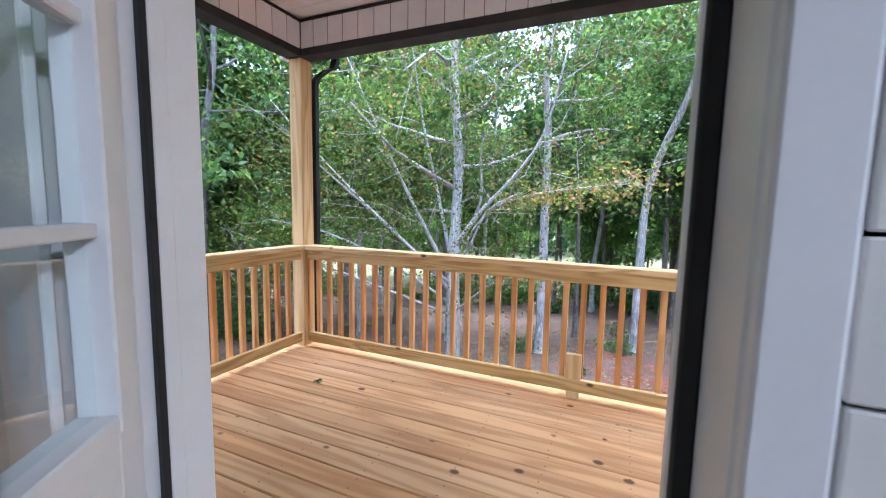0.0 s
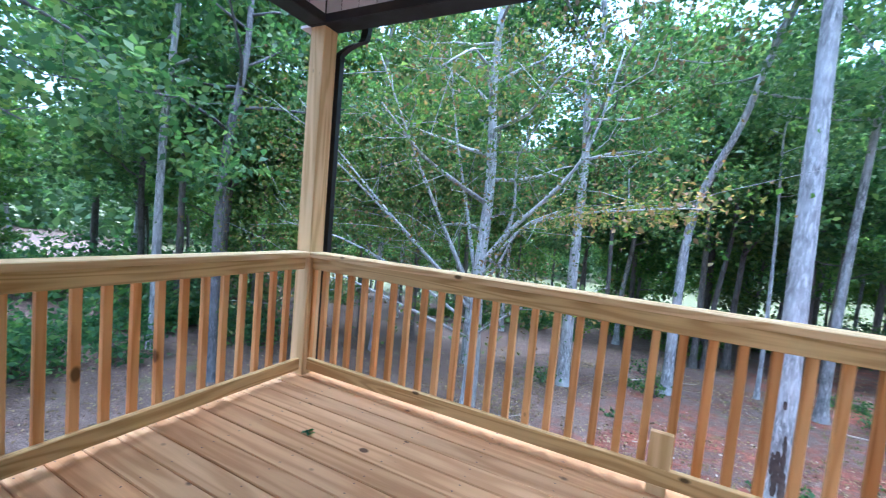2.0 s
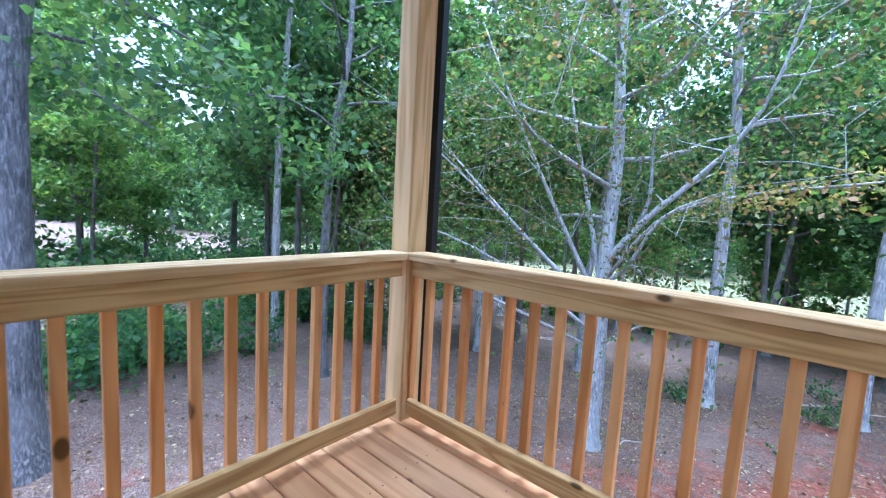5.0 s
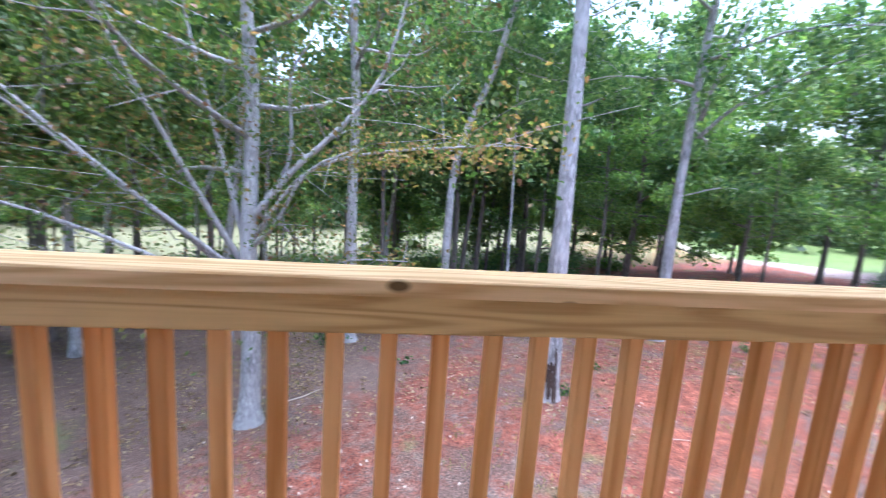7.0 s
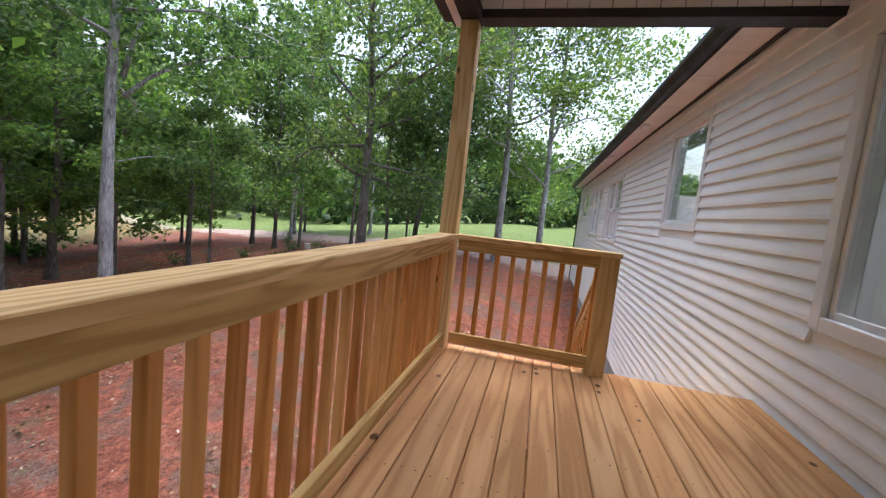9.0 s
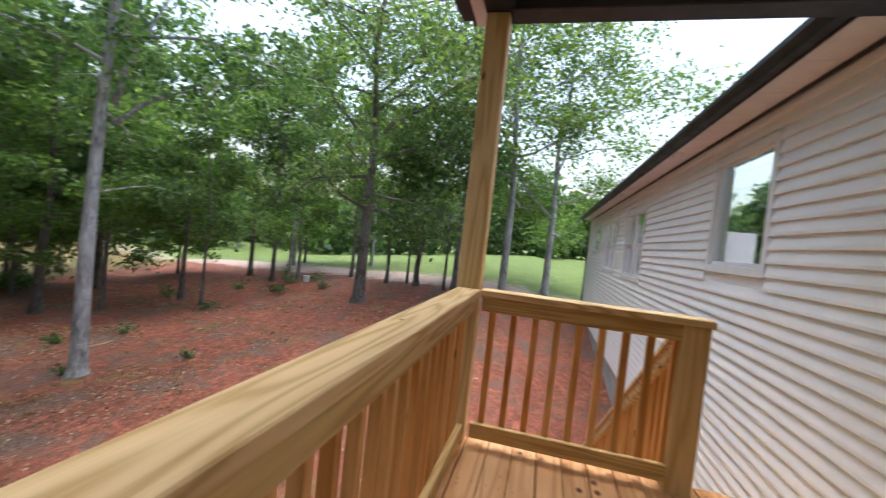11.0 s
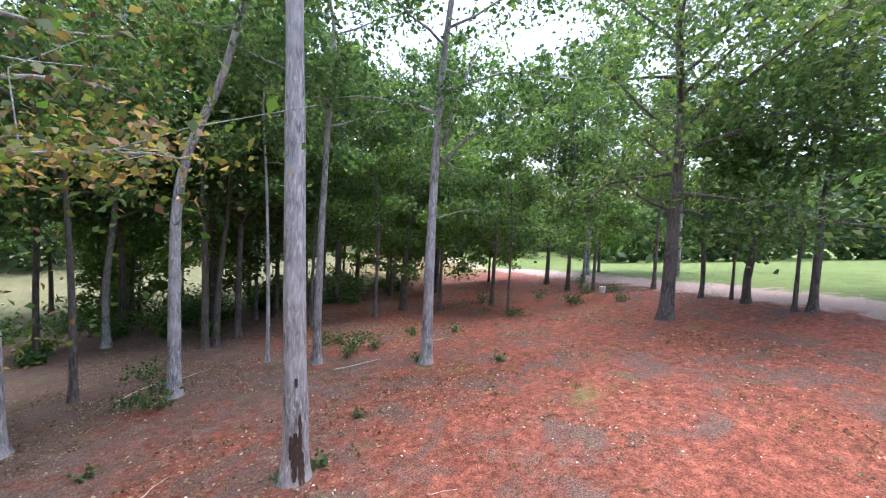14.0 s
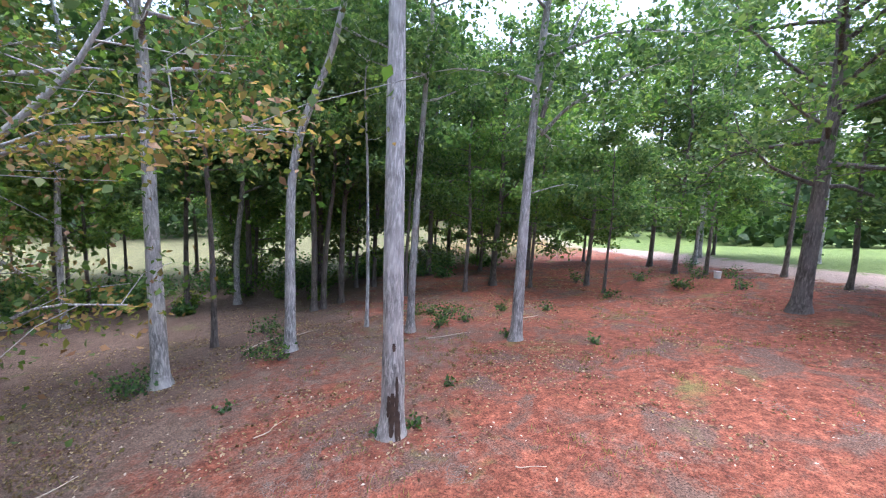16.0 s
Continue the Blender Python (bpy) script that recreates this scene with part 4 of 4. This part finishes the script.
for at, r, h, seed, lab in (((17.4, 14.4), 0.075, 8, 41, "slim dark young tree standing in the clay"), ((15.7, 17.9), 0.10, 11, 42, "slim dark trunk at the wood's edge"), ((24.5, 16.1), 0.14, 13, 43, "dark trunk beside the weeds"), ((25.0, 14.6), 0.11, 12, 44, "slim leaning trunk beside the weeds"), ((26.6, 11.7), 0.12, 12, 45, "dark trunk before the field"), ((24.7, 7.2), 0.07, 9, 46, "thin young tree beside the drive"), ((22.75, 4.5), 0.08, 9, 47, "thin young tree beside the drive"), ((12.6, 19.5), 0.12, 13, 48, "dark trunk in the open wood"), ((9.6, 20.8), 0.10, 12, 49, "slim dark trunk in the open wood")):
    tree("young_tree", at, [(0.0, 0.0, 2.0), (0.08, 0.05, 4.0)], r, 2.6, h, 2.4, 4200, 0.19, seed, M_BARK_D, M_LEAF if seed % 3 else M_LEAF_Y, lab, limbs=14)
MB = [([(0.05, 0.0, 4.0), (0.75, -0.1, 4.9), (1.5, -0.3, 5.6), (2.3, -0.6, 6.6), (2.8, -0.9, 8.4)], 0.075), ([(0.5, 0.0, 4.6), (0.75, -0.1, 5.3), (0.75, -0.2, 6.5), (1.2, -0.3, 7.2)], 0.05),
      ([(0.05, 0.0, 3.5), (0.6, -0.5, 4.0), (1.2, -1.0, 4.9), (2.0, -1.4, 5.3)], 0.05), ([(0, 0, 3.0), (-0.8, -0.3, 4.6), (-1.5, -0.9, 6.4), (-2.3, -1.5, 8.6)], 0.065), ([(0, 0, 2.7), (-1.0, -0.5, 3.9), (-2.4, -1.0, 5.2), (-4.0, -1.5, 6.6)], 0.06),
      ([(0, 0, 3.3), (-0.5, 0.1, 5.2), (-1.0, 0.1, 7.2), (-1.3, 0.0, 9.2)], 0.06), ([(0, 0, 2.9), (-1.3, -0.8, 4.3), (-2.9, -1.3, 5.9), (-4.4, -1.8, 7.6)], 0.05), ([(0, 0, 2.4), (-1.2, -1.0, 3.5), (-2.9, -1.6, 4.3), (-4.6, -2.0, 4.6)], 0.045),
      ([(0, 0, 2.1), (-1.4, -1.4, 3.0), (-3.2, -2.0, 3.6), (-5.0, -2.4, 3.6)], 0.04), ([(0.05, 0, 3.6), (1.0, -0.6, 4.8), (2.0, -1.3, 5.2), (3.2, -2.0, 5.35), (4.1, -2.6, 5.4)], 0.038), ([(0, 0, 2.2), (1.0, -0.8, 3.0), (1.9, -1.5, 3.6), (2.8, -2.1, 3.75)], 0.032)]
maple = tree("maple_tree", (-1.32, 6.85), [(0.05, 0.0, 1.6), (0.0, 0.0, 3.6), (0.05, 0.05, 6.0)], 0.2, 4.2, 13.5, 3.4, 26000, 0.078, 18, M_BARK_M, M_LEAF_M, "many-stemmed maple with pale limbs and turning leaves", limbs=18, own=MB, bare=0.08, r_top=0.15)
rng = np.random.default_rng(3)
q = rng.uniform(0, 1, 800)
spray = np.stack([1.7 + 2.6 * q, -1.05 - 1.65 * q, 5.1 + 0.35 * q], 1) + rng.normal(size=(800, 3)) * [0.25, 0.5, 0.15]
q = rng.uniform(0, 1, 150)
low = np.stack([1.7 + 1.3 * q, -1.3 - 0.9 * q, 3.5 + 0.2 * q], 1) + rng.normal(size=(150, 3)) * [0.12, 0.25, 0.1]
tagged(leaf_mesh("leaf_spray", np.concatenate([spray, low]), 0.075, rng, M_LEAF_T, maple, label="tan and yellow turning leaves"), kind="stuff")
tree("oak_tree", (-7.6, -1.2), [(0.0, 0.0, 2.0), (0.05, 0.05, 6.0)], 0.36, 7.5, 17, 4.0, 7000, 0.18, 19, M_BARK_F, M_LEAF, "thick furrowed grey trunk beside the deck", sides=16)
tree("oak_tree", (-10.4, -1.4), [(0.0, 0.0, 2.0), (-0.1, 0.05, 6.0)], 0.2, 6.5, 16, 3.6, 6000, 0.18, 20, M_BARK_F, M_LEAF, OAK)
tree("oak_tree", (-8.1, 4.7), [(0.0, 0.0, 2.0), (0.1, 0.05, 6.0)], 0.16, 5.0, 15, 3.6, 8000, 0.18, 21, M_BARK_F, M_LEAF, OAK)

# ---- the wood behind: a few kinds of tree, repeated ----
KINDS = [
    tree("forest_tree", (-14.0, 9.0), [(0.0, 0.0, 3.0), (0.1, 0.1, 6.0)], 0.17, 5.5, 17, 3.8, 7200, 0.30, 31, M_BARK_D, M_LEAF, "tall leafy tree in the wood", limbs=18, sides=8, group="wild"),
    tree("forest_tree", (-9.5, 10.0), [(0.0, 0.0, 3.0), (-0.2, 0.1, 6.0)], 0.12, 3.2, 12, 3.0, 5600, 0.26, 32, M_BARK_D, M_LEAF_Y, "low leafy tree in the wood", limbs=18, sides=8, group="wild"),
    tree("forest_tree", (-4.0, 13.0), [(0.0, 0.0, 3.0), (0.3, 0.1, 6.0)], 0.15, 6.0, 19, 3.6, 6500, 0.30, 33, M_BARK, M_LEAF, "tall pale-stemmed tree in the wood", limbs=16, sides=8, group="wild"),
    tree("forest_tree", (8.0, 26.0), [(0.0, 0.0, 2.0), (0.1, 0.1, 4.0)], 0.13, 1.8, 9, 2.8, 5200, 0.25, 34, M_BARK_D, M_LEAF_Y, "low bright green tree in the wood", limbs=18, sides=8, group="wild"),
]
SPOTS = random.Random(5)
placed = []


def wild(x, y):
    """Whether a tree of the wood may stand here."""
    if y > 0 and x > -6 and y < 19.0 + max(0, x - 8) * 0.3 and x < 28:
        return False
    if x >= 28 and (y < 16 or (y < 40 and x > 33)):
        return False
    if x < -5.9 and x > -11.5 and y < 7 and y > -6:
        return False
    if y < 4 and x > -10.5:
        return False
    return y > -12 and all(math.hypot(x - a, y - b) > 2.1 for a, b in placed)


tries = 0
while len(placed) < 100 and tries < 6000:
    tries += 1
    x, y = SPOTS.uniform(-34, 40), SPOTS.uniform(-12, 46)
    if not wild(x, y) or math.hypot(x, y) > 48:
        continue
    placed.append((x, y))
    k = KINDS[SPOTS.choice((0, 1, 3, 0, 2, 0) if x > 8 else (0, 0, 1, 1, 2, 3))]
    c = copy_thing(k, pose(x, y, G(x, y), 0, 0, SPOTS.uniform(0, 360)))
    s = SPOTS.uniform(0.8, 1.2)
    c.scale = (s, s, s * SPOTS.uniform(0.9, 1.15))

for x, y, n in ((26.5, 19.4, 0), (32.5, 13, 2), (34, 20, 3), (25, 23.5, 3)):
    c = copy_thing(KINDS[n], pose(x, y, G(x, y), 0, 0, SPOTS.uniform(0, 360)))
    c.scale = (0.95, 0.95, SPOTS.uniform(0.8, 1.0))

# ---- far tree line ----
rng = np.random.default_rng(77)
C = []
for i in range(190):
    a = radians(-40 + i * 1.2)
    r = 74 + 40 * rng.uniform()
    x, y = 5 + r * math.cos(a), r * math.sin(a)
    h = 8 + 13 * abs(noise.noise((i * 0.13, 0.4, 0))) + rng.uniform(0, 4) + (5 if a > radians(50) else 0)
    n = 360
    p = rng.normal(size=(n, 3)) * [2.3, 2.3, 0]
    t = rng.uniform(0, 1, n) ** 0.8
    p *= (0.35 + 0.9 * np.sin(np.pi * (0.15 + 0.8 * t)))[:, None]
    p[:, 2] = t * h + G(x, y)
    C.append(p + [x, y, 0])
tagged(leaf_mesh("far_wood", np.concatenate(C), 1.5, rng, M_FAR, up=0.4), "hazy green line of trees beyond the fields", "woods", kind="stuff")

# overhead wire far behind the house
V, F = [], []
tube(smooth_path([(39.5, 3.0, 15.0), (37.3, -6.3, 15.4), (35.9, -11.3, 15.9), (33.0, -24.0, 17.2)], 4), [0.02] * 13, 5, V, F)
tagged(link_mesh("overhead_wire", V, F, M_SCREW), "thin dark overhead wire against the sky", "wire")

# ---- small growth, litter and loose things in the yard ----
rng = np.random.default_rng(9)


def scatter(n, x0, x1, y0, y1, lift, keep=None):
    X, Y = rng.uniform(x0, x1, n), rng.uniform(y0, y1, n)
    P = []
    for x, y in zip(X, Y):
        if keep and not keep(x, y):
            continue
        lump = 0.10 * noise.noise((x * 0.35, y * 0.35, 0)) + 0.035 * noise.noise((x * 1.4, y * 1.4, 3))
        P.append((x, y, G(x, y) + lump + lift))
    return np.array(P)


def patchy(x, y):
    return noise.noise((x * 0.3, y * 0.3, 7)) + 0.5 * noise.noise((x * 1.1, y * 1.1, 2)) > 0.05 - 0.02 * max(0, y - 8) - 0.03 * max(0, 3 - x)


tagged(leaf_mesh("leaf_litter", np.concatenate([scatter(24000, -4, 18, 0.5, 18, 0.012, patchy), scatter(11000, -12, 0, -4, 14, 0.015), scatter(12000, 0, 27, 8, 24, 0.015, patchy)]), 0.07, rng, M_LITTER, up=1.6), "dry brown leaves and chips on the clay", "leaf litter", kind="stuff")
tagged(leaf_mesh("pale_chips", scatter(750, -2, 18, 0.5, 16, 0.015), 0.055, rng, M_CHIP, up=1.8), "pale wood chips strewn over the yard", "wood chips", kind="stuff")


V, F = [], []
for c in scatter(900, -1, 19, 0.5, 15, 0.012, lambda x, y: noise.noise((x * 0.8, y * 0.8, 21)) > 0.18):
    for _ in range(16):
        a, l = rng.uniform(0, 6.28), rng.uniform(0.05, 0.2)
        b = c + rng.normal(size=3) * [0.16, 0.16, 0.006]
        d, w = np.array([math.cos(a), math.sin(a), rng.normal() * 0.08]) * l, np.array([-math.sin(a), math.cos(a), 0]) * 0.004
        k = len(V)
        V += [tuple(b - w), tuple(b + w), tuple(b + d + w), tuple(b + d - w)]
        F.append((k, k + 1, k + 2, k + 3))
tagged(link_mesh("twig_litter", V, F, M_BARK_D), "dark twigs and pine straw lying in patches", "twig litter", kind="stuff")


def tufts(name, spots, blades, size, material, label, category):
    V, F = [], []
    for c in spots:
        for _ in range(blades):
            a, l = rng.uniform(0, 6.28), size * rng.uniform(0.5, 1.3)
            d = np.array([math.cos(a), math.sin(a), 0])
            b = np.array(c) + rng.normal(size=3) * [size * 0.6, size * 0.6, 0] - [0, 0, 0.02]
            side = np.array([-d[1], d[0], 0]) * l * 0.035
            t = b + d * l * rng.uniform(0.2, 0.7) + [0, 0, l]
            k = len(V)
            V += [tuple(b - side), tuple(b + side), tuple((b + t) / 2 + side + [0, 0, l * 0.12]), tuple(t), tuple((b + t) / 2 - side + [0, 0, l * 0.12])]
            F.append((k, k + 1, k + 2, k + 3, k + 4))
    return tagged(link_mesh(name, V, F, material), label, category, kind="stuff")


def grassy(x, y):
    return noise.noise((x * 0.45, y * 0.45, 11)) > 0.12


tufts("grass", np.concatenate([scatter(1900, -3, 18, 1, 14, 0.0, grassy), scatter(900, 6, 26, 6, 20, 0.0, grassy)]), 7, 0.10, M_GRASS, "thin dry grass tufts on the clay", "grass")


def shrub(at, size, leaves, material, label, name="shrub", leaf=0.09):
    t = empty(name, (*at, G(*at)), label, "shrub", "low green growth")
    V, F, C = [], [], []
    for i in range(9):
        a, l = i * 2.4 + rng.uniform(0, 1), size * rng.uniform(0.6, 1.1)
        end = np.array([math.cos(a) * l * 0.6, math.sin(a) * l * 0.6, l * rng.uniform(0.4, 0.9)])
        tube([(0, 0, -0.05), tuple(end * 0.5 + [0, 0, 0.1 * l]), tuple(end)], [0.012, 0.008, 0.003], 5, V, F)
        C += [end * f for f in (0.45, 0.7, 1.0)]
    link_mesh("stem", V, F, M_BARK_D, t)
    C = np.array(C)[rng.integers(0, len(C), leaves)] + rng.normal(size=(leaves, 3)) * size * [0.2, 0.2, 0.13]
    C[:, 2] = np.abs(C[:, 2])
    tagged(leaf_mesh("leafage", C, leaf, rng, material, t), kind="stuff")
    return t


WEED = "low green weeds growing from the clay"
for x, y, s, n in ((9.75, 10.9, 0.35, 60), (3.0, 14.6, 0.6, 120), (2.3, 13.8, 0.5, 90), (-0.7, 12.4, 0.8, 160), (5.15, 6.95, 0.3, 50), (4.6, 7.0, 0.3, 40), (2.6, 16.5, 0.9, 220), (8.5, 13.5, 0.5, 120), (9.6, 13.6, 0.5, 110), (8.9, 14.2, 0.6, 130), (11.6, 14.2, 0.5, 90), (13.0, 13.0, 0.5, 80), (20.5, 12.6, 0.6, 120), (22.0, 11.0, 0.6, 120), (23.5, 14.0, 0.7, 150), (24.5, 13.0, 0.7, 150), (21.0, 15.5, 0.7, 150), (18.5, 17.5, 0.7, 150), (26.5, 16.5, 0.8, 160), (1.8, 9.7, 0.3, 40), (6.6, 8.4, 0.25, 30), (11.5, 8.9, 0.3, 40), (9.0, 15.6, 0.6, 160), (8.4, 15.9, 0.6, 150), (9.7, 15.2, 0.6, 150), (3.0, 12.9, 0.5, 100), (2.6, 13.3, 0.5, 90), (-0.4, 12.2, 0.7, 150), (16.5, 13.2, 0.5, 110), (20.8, 13.2, 0.6, 130)):
    shrub((x, y), s, n, M_SHRUB, WEED, "weed", 0.1)
for k in range(26):
    x, y = rng.uniform(-15, -9.6), rng.uniform(-4, 10)
    shrub((x, y), rng.uniform(1.0, 1.9), 520, M_SHRUB, "broad green bush at the wood's edge", "bush", 0.16)
for k in range(24):
    x, y = rng.uniform(-26, -14), rng.uniform(-6, 22)
    shrub((x, y), rng.uniform(1.6, 2.8), 420, M_SHRUB if k % 2 else M_LEAF, "green thicket below the trees", "bush", 0.26)
for k in range(24):
    x, y = rng.uniform(-36, -24), rng.uniform(-9, 27)
    shrub((x, y), rng.uniform(2.2, 3.2), 460, M_SHRUB if k % 2 else M_LEAF, "green thicket below the trees", "bush", 0.34)
for k in range(74):
    x = rng.uniform(-14, 21)
    back = rng.uniform(0, 14)
    y = 23.0 + max(0, x - 8) * 0.3 + back
    shrub((x, y), rng.uniform(0.5, 0.9) + back * 0.13, 320, M_SHRUB if k % 3 else M_LEAF_Y, "green undergrowth below the trees", "bush", 0.2)

# pail by the wood's edge
pail = empty("bucket", (24.1, 13.4, G(24.1, 13.4) + 0.03), "white plastic bucket standing in the weeds", "bucket")
V, F = [], []
tube([(0, 0, 0), (0, 0, 0.34), (0, 0, 0.36)], [0.15, 0.18, 0.19], 20, V, F)
link_mesh("body", V, F, M_WHITE, pail, smooth=False)
V, F = [], []
tube([(-0.19, 0, 0.33), (-0.14, 0, 0.46), (0, 0, 0.5), (0.14, 0, 0.46), (0.19, 0, 0.33)], [0.008] * 5, 6, V, F)
link_mesh("handle", V, F, M_SCREW, pail)

for (x0, y0), (x1, y1), r in (((7.5, 12.2), (8.9, 12.1), 0.02), ((2.0, 14.6), (3.0, 15.6), 0.025), ((2.5, 8.0), (3.0, 8.5), 0.012), ((6.0, 5.0), (6.5, 4.8), 0.01), ((11.0, 12.6), (12.2, 12.4), 0.02), ((-1.0, 7.4), (-0.2, 8.2), 0.02), ((3.4, 15.4), (4.4, 15.9), 0.02)):
    pts = [(x0 + (x1 - x0) * f + rng.normal() * 0.05, y0 + (y1 - y0) * f + rng.normal() * 0.05, G(x0 + (x1 - x0) * f, y0 + (y1 - y0) * f) + 0.06) for f in (0, 0.35, 0.7, 1.0)]
    V, F = [], []
    tube(smooth_path(pts, 3), np.linspace(r, r * 0.4, 10), 6, V, F)
    tagged(link_mesh("fallen_stick", V, F, M_CHIP, smooth=True), "pale bare stick lying on the ground", "stick", "fallen sticks")

# a fallen sprig on the deck
sprig = leaf_mesh("leaf_sprig", rng.normal(size=(9, 3)) * [0.022, 0.022, 0.002] + [0.63, -0.562, 0.012], 0.04, rng, M_SHRUB, up=2.0)
tagged(sprig, "small green leaf sprig lying on the boards", "leaf")

# ---- boards of the deck ----
bm = add_box(bmesh.new(), (-2.505, -0.069, -0.031), (2.505, 0.069, 0.0), 0.005)
board_me = bpy.data.meshes.new("board")
bm.to_mesh(board_me)
bm.free()
board_me.materials.append(M_DECK)
for k in range(17):
    ob = new("board", board_me)
    ob.location = (2.36 + random.uniform(-0.006, 0.006), 0.075 - k * 0.1432 + random.uniform(-0.0008, 0.0008), random.uniform(-0.0015, 0.0))
    ob.rotation_euler = (0, 0, math.pi if k % 2 else 0)
    ob.parent = deck
V, F = [], []
for k in range(17):
    for j in range(13):
        for s in (-0.035, 0.035):
            x, y = -0.10 + j * 0.408 + random.uniform(-0.008, 0.008), 0.075 - k * 0.1432 + s + random.uniform(-0.006, 0.006)
            n = len(V)
            V += [(x + 0.0045 * math.cos(a), y + 0.0045 * math.sin(a), 0.0012) for a in np.arange(6) * math.pi / 3]
            F.append(tuple(range(n, n + 6)))
tagged(link_mesh("screw_head", V, F, M_SCREW, deck), kind="stuff")

# ---- laps of the siding ----
STEP = 0.127
openings = [(DOOR[0] - 0.03, DOOR[1] + 0.03, -0.3, DOOR[3] + 0.03)] + [(a - 0.072, b + 0.072, c - 0.072, d + 0.072) for a, b, c, d in WINDOWS]
for k in range(35):
    z1 = 2.845 - k * STEP
    z0 = z1 - STEP
    cuts = [(a, b) for a, b, c, d in openings if c < z1 - 0.01 and d > z0 + 0.01]
    x = LEFT
    for a, b in sorted(cuts) + [(RIGHT, RIGHT)]:
        if a - x > 0.03:
            V = []
            for xe in (x, a):
                V += [(xe, WALL - 0.0125, z0), (xe, WALL + 0.017, z0 + 0.001), (xe, WALL + 0.019, z0 + 0.006), (xe, WALL + 0.017, z0 + 0.032), (xe, WALL - 0.009, z1 + 0.002), (xe, WALL - 0.0125, z1)]
            F = [(i, (i + 1) % 6, 6 + (i + 1) % 6, 6 + i) for i in range(6)] + [tuple(range(5, -1, -1)), tuple(range(6, 12))]
            link_mesh("siding_lap", V, F, M_VINYL, wall_back)
        x = max(x, b)
